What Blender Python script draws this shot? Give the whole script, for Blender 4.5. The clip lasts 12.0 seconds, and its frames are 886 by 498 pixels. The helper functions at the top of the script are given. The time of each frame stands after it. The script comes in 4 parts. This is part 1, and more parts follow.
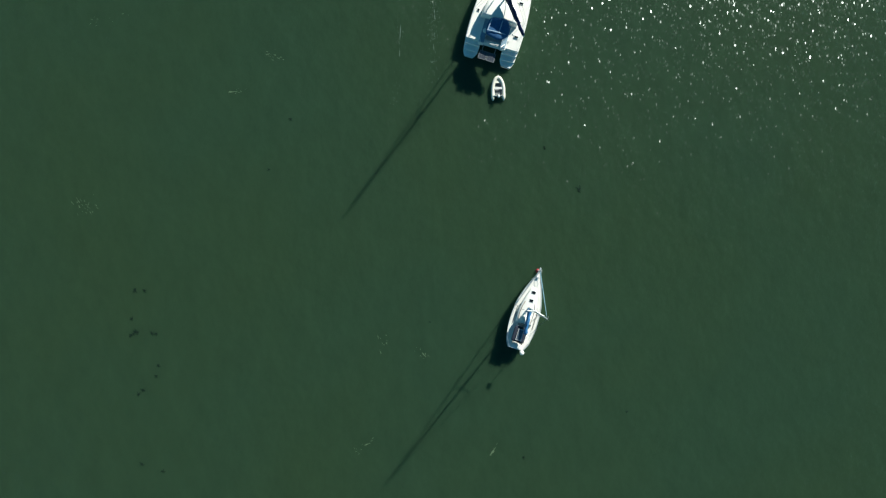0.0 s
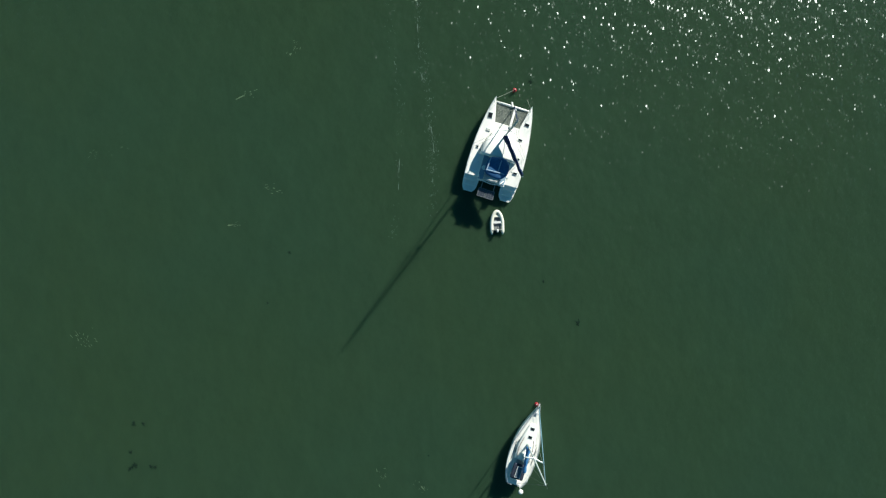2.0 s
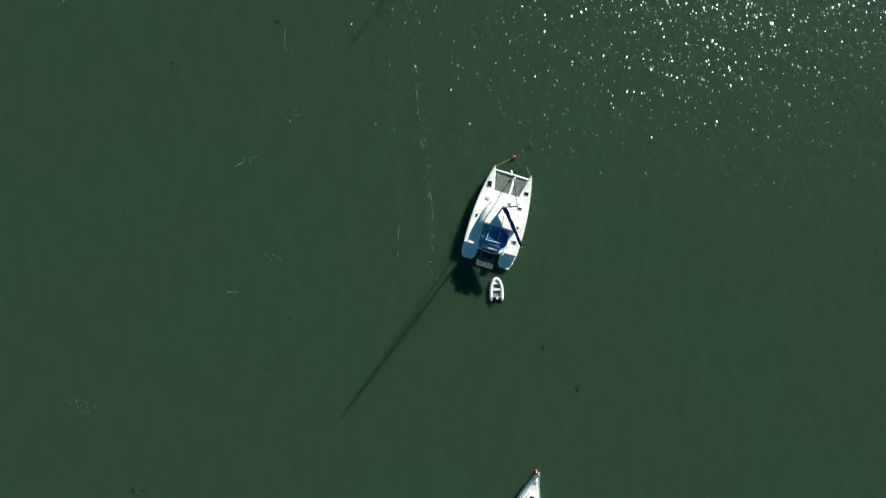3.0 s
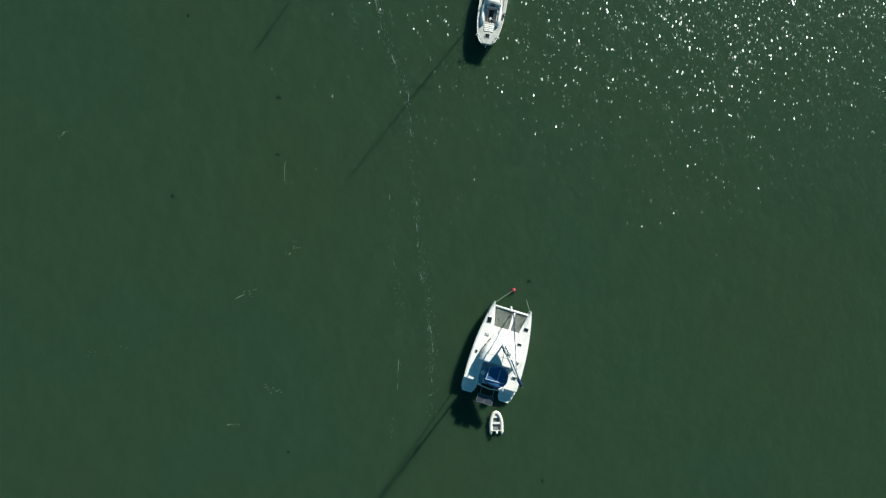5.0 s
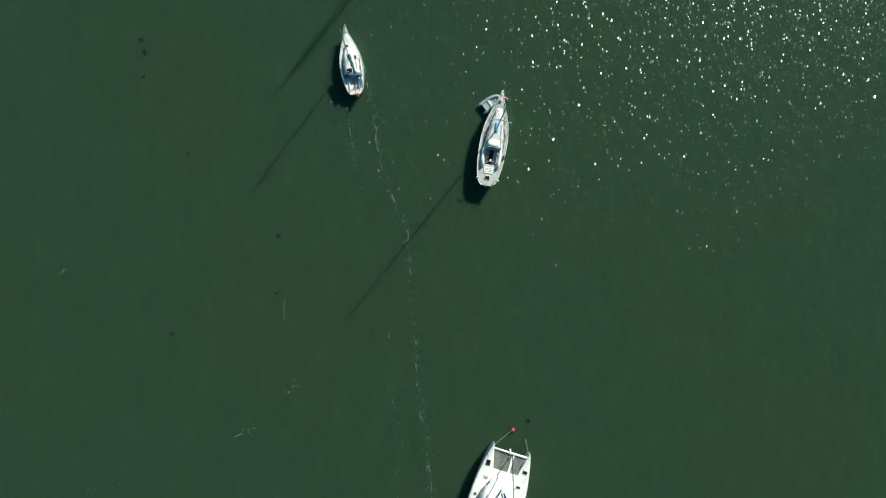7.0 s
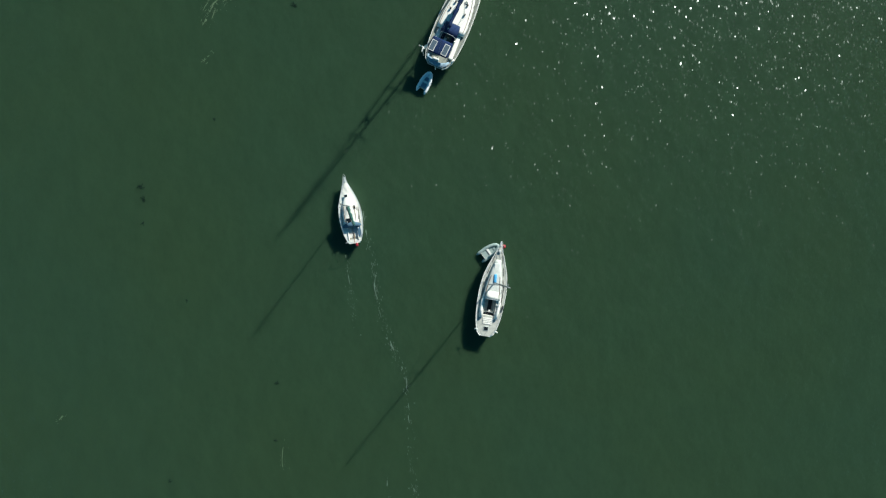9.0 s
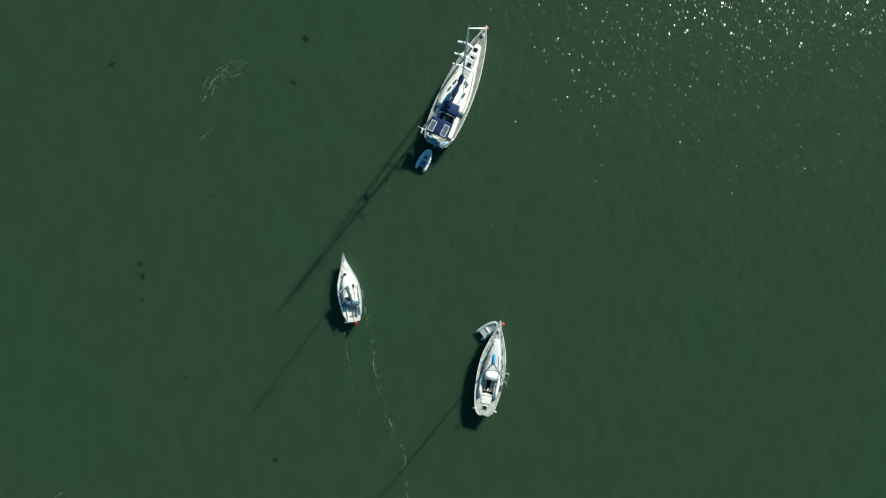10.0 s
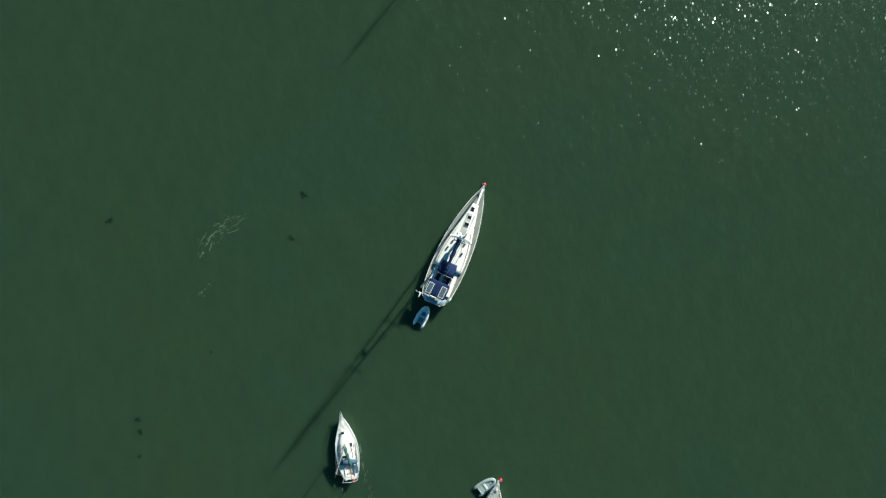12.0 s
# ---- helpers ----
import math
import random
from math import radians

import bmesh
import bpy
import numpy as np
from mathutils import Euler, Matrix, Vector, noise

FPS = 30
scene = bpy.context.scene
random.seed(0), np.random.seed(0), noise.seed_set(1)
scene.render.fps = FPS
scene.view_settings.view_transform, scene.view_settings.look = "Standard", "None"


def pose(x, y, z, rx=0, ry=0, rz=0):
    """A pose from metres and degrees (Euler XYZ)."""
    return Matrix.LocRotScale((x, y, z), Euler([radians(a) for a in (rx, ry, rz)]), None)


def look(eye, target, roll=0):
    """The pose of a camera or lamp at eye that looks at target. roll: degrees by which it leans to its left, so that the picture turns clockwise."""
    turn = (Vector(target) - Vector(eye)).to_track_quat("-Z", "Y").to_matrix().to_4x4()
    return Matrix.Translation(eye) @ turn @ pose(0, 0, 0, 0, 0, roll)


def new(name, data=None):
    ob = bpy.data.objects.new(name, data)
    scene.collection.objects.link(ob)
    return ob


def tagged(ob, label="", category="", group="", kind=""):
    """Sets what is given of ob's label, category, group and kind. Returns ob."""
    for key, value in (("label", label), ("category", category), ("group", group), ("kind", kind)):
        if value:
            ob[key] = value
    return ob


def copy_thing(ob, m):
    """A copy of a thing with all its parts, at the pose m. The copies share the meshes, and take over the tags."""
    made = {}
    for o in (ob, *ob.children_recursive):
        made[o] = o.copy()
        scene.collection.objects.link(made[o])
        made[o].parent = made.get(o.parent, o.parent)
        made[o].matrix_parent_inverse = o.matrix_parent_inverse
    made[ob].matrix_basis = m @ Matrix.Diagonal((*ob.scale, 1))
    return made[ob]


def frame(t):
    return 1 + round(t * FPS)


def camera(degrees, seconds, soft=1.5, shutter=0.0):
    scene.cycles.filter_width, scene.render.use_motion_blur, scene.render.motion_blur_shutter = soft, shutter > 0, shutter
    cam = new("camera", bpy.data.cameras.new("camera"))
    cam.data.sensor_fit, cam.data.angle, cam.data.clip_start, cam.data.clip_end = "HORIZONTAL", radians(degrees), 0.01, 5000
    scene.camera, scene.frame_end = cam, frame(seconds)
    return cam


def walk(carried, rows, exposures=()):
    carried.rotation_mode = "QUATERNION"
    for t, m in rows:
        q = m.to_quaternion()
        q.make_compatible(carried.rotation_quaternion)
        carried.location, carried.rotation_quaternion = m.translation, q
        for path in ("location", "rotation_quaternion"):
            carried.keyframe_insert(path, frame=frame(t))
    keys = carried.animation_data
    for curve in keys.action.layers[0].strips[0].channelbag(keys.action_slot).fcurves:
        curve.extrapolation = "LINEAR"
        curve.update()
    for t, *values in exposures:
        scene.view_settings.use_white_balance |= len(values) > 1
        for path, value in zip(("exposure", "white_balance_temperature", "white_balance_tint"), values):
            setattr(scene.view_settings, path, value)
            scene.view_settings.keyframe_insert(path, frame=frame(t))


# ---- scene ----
# ---- camera: a drone that looks straight down and flies on over the moorings ----
cam = camera(70.0, 12.0, soft=1.25)
HEIGHT = 76.3
# seconds, east, north, turn
PATH = [
    (0.0, 0.00, 0.00, 0.00), (0.5, 0.05, 4.08, 0.01), (1.0, 0.07, 8.11, 0.01), (1.5, 0.10, 12.12, 0.01),
    (2.0, 0.13, 16.08, 0.01), (2.5, 0.15, 20.11, 0.01), (3.0, 0.20, 24.14, 0.01), (5.0, 0.22, 40.15, 0.04),
    (5.5, 0.21, 44.27, 0.08), (6.0, 0.22, 48.42, 0.14), (6.5, 0.25, 52.67, 0.20), (7.0, 0.25, 56.93, 0.25),
    (9.0, 0.31, 74.74, 0.40), (9.5, 0.32, 79.39, 0.47), (10.0, 0.35, 84.09, 0.54), (10.5, 0.38, 88.76, 0.58),
    (11.0, 0.41, 93.53, 0.58), (11.5, 0.46, 98.06, 0.55), (12.0, 0.46, 102.88, 0.50),
]
walk(cam, [(t, pose(x, y, HEIGHT, 0, 0, a)) for t, x, y, a in PATH])

# ---- light: low sun from the north-east, clear sky ----
SUN_EL, SUN_AZ = radians(27.8), math.atan2(0.618, 0.786)   # azimuth from north, clockwise
world = bpy.data.worlds.new("sky")
scene.world = world
world.use_nodes = True
wn = world.node_tree
sky = wn.nodes.new("ShaderNodeTexSky")
sky.sky_type, sky.sun_disc = "NISHITA", False
sky.sun_elevation, sky.sun_rotation = SUN_EL, SUN_AZ
sky.air_density, sky.dust_density, sky.ozone_density = 1.0, 0.4, 1.0
wn.nodes["Background"].inputs["Strength"].default_value = 0.034
clear = wn.nodes.new("ShaderNodeVectorMath")
clear.operation = "MULTIPLY"
clear.inputs[1].default_value = (0.29, 1.06, 1.24)
wn.links.new(sky.outputs[0], clear.inputs[0])
wn.links.new(clear.outputs[0], wn.nodes["Background"].inputs["Color"])
sun = new("sun", bpy.data.lights.new("sun", "SUN"))
sun.data.energy, sun.data.angle, sun.data.color = 4.4, radians(0.9), (0.99, 0.995, 0.905)
sun.matrix_world = look((60, 76, 53), (0, 0, 0))
scene.view_settings.exposure = 1.0


# ---- materials ----
def surface(name, colour, rough=0.5, metal=0.0, grain=0.12, size=3.0, bump=0.0, fine=40.0, spec=0.5):
    """A painted, woven or moulded surface: two scales of tone and a fine relief."""
    m = bpy.data.materials.new(name)
    m.use_nodes = True
    n, l = m.node_tree.nodes, m.node_tree.links
    p = n["Principled BSDF"]
    co = n.new("ShaderNodeTexCoord")
    a, b = n.new("ShaderNodeTexNoise"), n.new("ShaderNodeTexNoise")
    a.inputs["Scale"].default_value, b.inputs["Scale"].default_value = size, fine
    a.inputs["Detail"].default_value, b.inputs["Detail"].default_value = 4, 2
    add = n.new("ShaderNodeMath")
    add.operation = "ADD"
    ramp = n.new("ShaderNodeMapRange")
    ramp.inputs["From Min"].default_value, ramp.inputs["From Max"].default_value = 0.6, 1.4
    ramp.inputs["To Min"].default_value, ramp.inputs["To Max"].default_value = 1 - grain, 1 + grain * 0.6
    mul = n.new("ShaderNodeVectorMath")
    mul.operation = "SCALE"
    mul.inputs[0].default_value = colour
    for x in (a, b):
        l.new(co.outputs["Object"], x.inputs["Vector"])
    l.new(a.outputs["Fac"], add.inputs[0])
    l.new(b.outputs["Fac"], add.inputs[1])
    l.new(add.outputs[0], ramp.inputs["Value"])
    l.new(ramp.outputs[0], mul.inputs["Scale"])
    l.new(mul.outputs[0], p.inputs["Base Color"])
    p.inputs["Roughness"].default_value, p.inputs["Metallic"].default_value = rough, metal
    p.inputs["Specular IOR Level"].default_value = spec
    if bump:
        bp = n.new("ShaderNodeBump")
        bp.inputs["Strength"].default_value, bp.inputs["Distance"].default_value = 0.6, bump
        l.new(b.outputs["Fac"], bp.inputs["Height"])
        l.new(bp.outputs[0], p.inputs["Normal"])
    return m


GELCOAT = surface("white_gelcoat", (0.77, 0.75, 0.69), 0.32, grain=0.07, size=0.9)
NONSKID = surface("white_nonskid", (0.71, 0.69, 0.63), 0.6, grain=0.1, size=1.5, bump=0.003, fine=90)
GREY_DECK = surface("grey_nonskid", (0.40, 0.405, 0.365), 0.7, grain=0.38, size=2.2, bump=0.003, fine=90)
TEAK = surface("weathered_teak", (0.23, 0.24, 0.205), 0.75, grain=0.3, size=1.4, bump=0.004, fine=35)
NAVY = surface("navy_canvas", (0.010, 0.024, 0.074), 0.9, grain=0.3, size=2.5, bump=0.01, fine=12, spec=0.15)
ROYAL = surface("blue_canvas", (0.03, 0.16, 0.35), 0.9, grain=0.3, size=2.5, bump=0.01, fine=12)
GREEN = surface("green_canvas", (0.02, 0.085, 0.07), 0.85, grain=0.3, size=2.5, bump=0.01, fine=12)
CREAM = surface("cream_canvas", (0.62, 0.61, 0.56), 0.85, grain=0.15, size=2.5, bump=0.01, fine=12)
ALLOY = surface("mast_alloy", (0.48, 0.53, 0.52), 0.45, metal=0.25, grain=0.1, size=2)
STEEL = surface("stainless_tube", (0.68, 0.69, 0.69), 0.35, metal=0.5, grain=0.08)
GREY_SPAR = surface("grey_mast_alloy", (0.20, 0.23, 0.23), 0.5, metal=0.2, grain=0.15, size=2)
DARK_WIRE = surface("rigging_wire", (0.22, 0.23, 0.24), 0.4, metal=0.6, grain=0.1)
SMOKED = surface("smoked_acrylic", (0.012, 0.014, 0.016), 0.12, grain=0.2)
BLACK = surface("black_rubber", (0.02, 0.02, 0.022), 0.6, grain=0.25)
# blue-grey of white surfaces in shade, put into the base colour
SHADE_BLUE = surface("shade_blue_grey", (0.20, 0.30, 0.38), 0.8, grain=0.2, size=3)
PANEL_FRAME = surface("panel_frame", (0.15, 0.165, 0.17), 0.5, metal=0.2, grain=0.15)
CELL = surface("solar_cell", (0.035, 0.042, 0.055), 0.3, grain=0.3, size=6)
PALE_CELL = surface("blue_grey_solar_cell", (0.075, 0.105, 0.135), 0.3, grain=0.3, size=6)
PALE_TUBE = surface("pale_inflatable_tube", (0.66, 0.64, 0.54), 0.55, grain=0.15, size=3)
GREY_TUBE = surface("grey_inflatable_tube", (0.22, 0.285, 0.275), 0.6, grain=0.2, size=3)
FLOOR = surface("dinghy_floor", (0.16, 0.17, 0.17), 0.6, grain=0.25, size=4)
RED = surface("red_buoy_plastic", (0.38, 0.018, 0.028), 0.4, grain=0.3, size=5)
ROPE = surface("mooring_rope", (0.13, 0.15, 0.12), 0.9, grain=0.3, size=8)
NET = surface("net_cord", (0.19, 0.205, 0.175), 0.8, grain=0.2, size=6)
COCKPIT = surface("cockpit_moulding", (0.60, 0.60, 0.57), 0.5, grain=0.12, size=2)
WOOD = surface("varnished_wood", (0.26, 0.13, 0.06), 0.35, grain=0.35, size=6)
FOAM = surface("sea_foam", (0.085, 0.132, 0.100), 0.9, grain=0.3, size=3)
WEED = surface("wet_seaweed", (0.006, 0.018, 0.011), 0.9, grain=0.4, size=6, spec=0.1)


def water_material():
    """Turbid green sea: light scattered back from within, and a rippled mirror on top."""
    m = bpy.data.materials.new("turbid_green_sea")
    m.use_nodes = True
    n, l = m.node_tree.nodes, m.node_tree.links
    n.remove(n["Principled BSDF"])
    co = n.new("ShaderNodeTexCoord")

    def waves(scale, detail, stretch=(1, 1, 1), turn=0.0, rough=0.5):
        mp, t = n.new("ShaderNodeMapping"), n.new("ShaderNodeTexNoise")
        mp.inputs["Scale"].default_value, mp.inputs["Rotation"].default_value = stretch, (0, 0, turn)
        t.inputs["Scale"].default_value, t.inputs["Detail"].default_value = scale, detail
        t.inputs["Roughness"].default_value = rough
        l.new(co.outputs["Object"], mp.inputs["Vector"])
        l.new(mp.outputs[0], t.inputs["Vector"])
        return t

    def bump(height, distance, under=None):
        b = n.new("ShaderNodeBump")
        b.inputs["Strength"].default_value, b.inputs["Distance"].default_value = 1.0, distance
        l.new(height, b.inputs["Height"])
        if under:
            l.new(under, b.inputs["Normal"])
        return b.outputs[0]

    swell = waves(0.16, 3, (1, 0.55, 1), 0.5)
    chop = waves(0.85, 1, (1, 0.7, 1), 0.66)
    gusts = waves(0.055, 3, (1, 0.8, 1), 0.2)
    puff = n.new("ShaderNodeMapRange")
    puff.inputs["From Min"].default_value, puff.inputs["From Max"].default_value = 0.36, 0.62
    puff.inputs["To Min"].default_value, puff.inputs["To Max"].default_value = 0.87, 1.04
    l.new(gusts.outputs["Fac"], puff.inputs["Value"])
    # a breeze crosses the middle of the moorings; the water lies calmer to the south and further up the creek
    split, south, lee, calm, eased = (n.new("ShaderNodeSeparateXYZ"), n.new("ShaderNodeMapRange"), n.new("ShaderNodeMapRange"), n.new("ShaderNodeMath"), n.new("ShaderNodeMath"))
    l.new(co.outputs["Object"], split.inputs[0])
    for node, (y0, y1, a, b) in ((south, (15, 62, 0.86, 1.02)), (lee, (72, 110, 1.0, 0.77))):
        l.new(split.outputs["Y"], node.inputs["Value"])
        node.interpolation_type = "SMOOTHSTEP"
        node.inputs["From Min"].default_value, node.inputs["From Max"].default_value = y0, y1
        node.inputs["To Min"].default_value, node.inputs["To Max"].default_value = a, b
    calm.operation = eased.operation = "MULTIPLY"
    l.new(south.outputs[0], calm.inputs[0])
    l.new(lee.outputs[0], calm.inputs[1])
    l.new(puff.outputs[0], eased.inputs[0])
    l.new(calm.outputs[0], eased.inputs[1])

    def driven(tex):
        x = n.new("ShaderNodeMath")
        x.operation = "MULTIPLY"
        l.new(tex.outputs["Fac"], x.inputs[0])
        l.new(eased.outputs[0], x.inputs[1])
        return x.outputs[0]

    # wavelets: each small cell of the surface leans its own way
    turn, cells, lean = n.new("ShaderNodeMapping"), n.new("ShaderNodeTexVoronoi"), n.new("ShaderNodeSeparateColor")
    turn.inputs["Scale"].default_value, turn.inputs["Rotation"].default_value = (1.35, 0.72, 1), (0, 0, 0.2)
    cells.inputs["Scale"].default_value = WAVELETS
    l.new(co.outputs["Object"], turn.inputs["Vector"])
    l.new(turn.outputs[0], cells.inputs["Vector"])
    l.new(cells.outputs["Color"], lean.inputs["Color"])

    def sloped(a, b):
        x, y = n.new("ShaderNodeMath"), n.new("ShaderNodeMath")
        x.operation, y.operation = "ADD", "SUBTRACT"
        l.new(lean.outputs[a], x.inputs[0])
        l.new(b, x.inputs[1])
        l.new(x.outputs[0], y.inputs[0])
        y.inputs[1].default_value = 1.0
        return y.outputs[0]

    other = n.new("ShaderNodeTexWhiteNoise")
    l.new(cells.outputs["Color"], other.inputs["Vector"])
    both_ways = n.new("ShaderNodeCombineXYZ")
    l.new(sloped("Red", lean.outputs["Blue"]), both_ways.inputs["X"])
    l.new(sloped("Green", other.outputs["Value"]), both_ways.inputs["Y"])
    steep, scaled, summed, unit = (n.new("ShaderNodeMath"), n.new("ShaderNodeVectorMath"), n.new("ShaderNodeVectorMath"), n.new("ShaderNodeVectorMath"))
    steep.operation, scaled.operation, summed.operation, unit.operation = "MULTIPLY", "SCALE", "ADD", "NORMALIZE"
    l.new(eased.outputs[0], steep.inputs[0])
    steep.inputs[1].default_value = STEEP
    l.new(both_ways.outputs[0], scaled.inputs[0])
    l.new(steep.outputs[0], scaled.inputs["Scale"])
    l.new(bump(driven(chop), CHOP), summed.inputs[0])
    l.new(scaled.outputs[0], summed.inputs[1])
    l.new(summed.outputs[0], unit.inputs[0])
    facets = unit.outputs[0]
    gentle = bump(chop.outputs["Fac"], 0.03, bump(swell.outputs["Fac"], 0.09))
    tone = waves(0.035, 4, (1, 1, 1), 0.3)
    mottle = waves(0.5, 5, (1, 0.5, 1), 0.66, 0.6)
    mix = n.new("ShaderNodeMix")
    mix.data_type = "RGBA"
    mix.inputs["A"].default_value, mix.inputs["B"].default_value = (*SEA_A, 1), (*SEA_B, 1)
    ramp = n.new("ShaderNodeMapRange")
    ramp.inputs["From Min"].default_value, ramp.inputs["From Max"].default_value = 0.36, 0.64
    l.new(tone.outputs["Fac"], ramp.inputs["Value"])
    l.new(ramp.outputs[0], mix.inputs["Factor"])
    fleck = n.new("ShaderNodeMapRange")
    fleck.inputs["From Min"].default_value, fleck.inputs["From Max"].default_value = 0.3, 0.7
    fleck.inputs["To Min"].default_value, fleck.inputs["To Max"].default_value = 0.92, 1.08
    l.new(mottle.outputs["Fac"], fleck.inputs["Value"])
    tint = n.new("ShaderNodeVectorMath")
    tint.operation = "SCALE"
    l.new(mix.outputs["Result"], tint.inputs[0])
    l.new(fleck.outputs[0], tint.inputs["Scale"])
    body, gloss, fres, out = (n.new("ShaderNodeSubsurfaceScattering"), n.new("ShaderNodeBsdfGlossy"), n.new("ShaderNodeFresnel"), n.new("ShaderNodeMixShader"))
    l.new(tint.outputs[0], body.inputs["Color"])
    l.new(gentle, body.inputs["Normal"])
    body.falloff = "BURLEY"
    body.inputs["Scale"].default_value, body.inputs["Radius"].default_value = 1.0, (0.8, 1.0, 0.9)
    gloss.inputs["Roughness"].default_value = GLINT_ROUGH
    gloss.inputs["Color"].default_value = (0.88, 1.0, 0.97, 1)
    l.new(facets, gloss.inputs["Normal"])
    fres.inputs["IOR"].default_value = 1.23
    l.new(facets, fres.inputs["Normal"])
    l.new(fres.outputs[0], out.inputs[0])
    l.new(body.outputs[0], out.inputs[1])
    haze, both = n.new("ShaderNodeBsdfGlossy"), n.new("ShaderNodeMixShader")
    haze.inputs["Roughness"].default_value, both.inputs[0].default_value = 0.38, 0.28
    l.new(gloss.outputs[0], both.inputs[1])
    l.new(haze.outputs[0], both.inputs[2])
    l.new(both.outputs[0], out.inputs[2])
    l.new(out.outputs[0], n["Material Output"].inputs["Surface"])
    return m


SEA_A, SEA_B = (0.0196, 0.0404, 0.0201), (0.0184, 0.0406, 0.0222)
CHOP, WAVELETS, STEEP, GLINT_ROUGH = 0.22, 5.6, 0.35, 0.205
SEA = water_material()


# ---- building helpers ----
def part(name, bm, material, parent=None, label="", smooth=False):
    me = bpy.data.meshes.new(name)
    bmesh.ops.recalc_face_normals(bm, faces=bm.faces)
    bm.to_mesh(me)
    bm.free()
    me.materials.append(material)
    if smooth:
        me.polygons.foreach_set("use_smooth", [True] * len(me.polygons))
    ob = new(name, me)
    if parent:
        ob.parent = parent
    if label:
        ob["label"] = label
    return ob


def thing(name, at, turn, label, category, group=""):
    ob = new(name)
    ob.empty_display_size = 0.5
    ob.matrix_world = pose(*at, 0, 0, turn)
    return tagged(ob, label, category, group)


def box(centre, size, bevel=0.02, m=None, bm=None):
    """A box with rounded edges."""
    bm = bm or bmesh.new()
    made = bmesh.ops.create_cube(bm, size=1)["verts"]
    bmesh.ops.scale(bm, vec=size, verts=made)
    if bevel:
        edges = list({e for v in made for e in v.link_edges})
        made = list({v for f in bmesh.ops.bevel(bm, geom=edges, offset=min(bevel, min(size) * 0.45), segments=2, affect="EDGES", profile=0.5)["faces"] for v in f.verts})
    if m is not None:
        bmesh.ops.transform(bm, matrix=m, verts=made)
    bmesh.ops.translate(bm, vec=centre, verts=made)
    return bm


def loft(rings, closed=True, cap=True, bm=None):
    bm = bm or bmesh.new()
    vs = [[bm.verts.new(p) for p in r] for r in rings]
    k = len(rings[0])
    for a, b in zip(vs, vs[1:]):
        for i in range(k if closed else k - 1):
            j = (i + 1) % k
            bm.faces.new((a[i], a[j], b[j], b[i]))
    if cap:
        bm.faces.new(vs[0])
        bm.faces.new(vs[-1])
    return bm


def tube(points, r, n=8, bm=None, loop=False, flat=1.0):
    """A round bar along points; r is one radius, or one for each point."""
    pts = [Vector(p) for p in points]
    rs = r if isinstance(r, (list, tuple)) else [r] * len(pts)
    rings = []
    for i, p in enumerate(pts):
        d = (pts[min(i + 1, len(pts) - 1)] - pts[max(i - 1, 0)]).normalized()
        up = Vector((0, 0, 1)) if abs(d.z) < 0.9 else Vector((1, 0, 0))
        s = d.cross(up).normalized()
        t = s.cross(d)
        rings.append([p + rs[i] * (math.cos(q) * s + flat * math.sin(q) * t) for q in (2 * math.pi * k / n for k in range(n))])
    return loft(rings, True, True, bm)


def curve_through(table, y):
    """Smooth half width at y from a short table of (y, half width)."""
    ys, ws = [a for a, _ in table], [b for _, b in table]
    y = min(max(y, ys[0]), ys[-1])
    i = max(0, min(len(ys) - 2, sum(1 for a in ys[1:] if a <= y)))
    slope = []
    for k in range(len(ys)):
        a, b = max(k - 1, 0), min(k + 1, len(ys) - 1)
        slope.append((ws[b] - ws[a]) / (ys[b] - ys[a]))
    h = ys[i + 1] - ys[i]
    s = (y - ys[i]) / h
    return max(0.02, (2 * s**3 - 3 * s**2 + 1) * ws[i] + (s**3 - 2 * s**2 + s) * h * slope[i] + (3 * s**2 - 2 * s**3) * ws[i + 1] + (s**3 - s**2) * h * slope[i + 1])


def stations(y0, y1, n):
    return [y0 + (y1 - y0) * k / n for k in range(n + 1)]


def hatch(parent, x, y, z, sx, sy, turn=0.0, pane=None):
    """A deck hatch: moulded frame, smoked pane, two hinges."""
    m = pose(0, 0, 0, 0, 0, turn)
    h = part("deck_hatch", box((x, y, z + 0.03), (sx + 0.1, sy + 0.1, 0.07), 0.02, m), ALLOY, parent, "alloy-framed deck hatch")
    part("pane", box((x, y, z + 0.072), (sx, sy, 0.025), 0.01, m), pane or SMOKED, h, "smoked acrylic pane")
    return h


def winch(parent, x, y, z, r=0.09):
    return part("winch", tube([(x, y, z), (x, y, z + 0.05), (x, y, z + 0.1), (x, y, z + 0.17), (x, y, z + 0.19)], [r * 1.2, r, r * 0.72, r, r * 0.6], 12), STEEL, parent, "chrome winch", True)


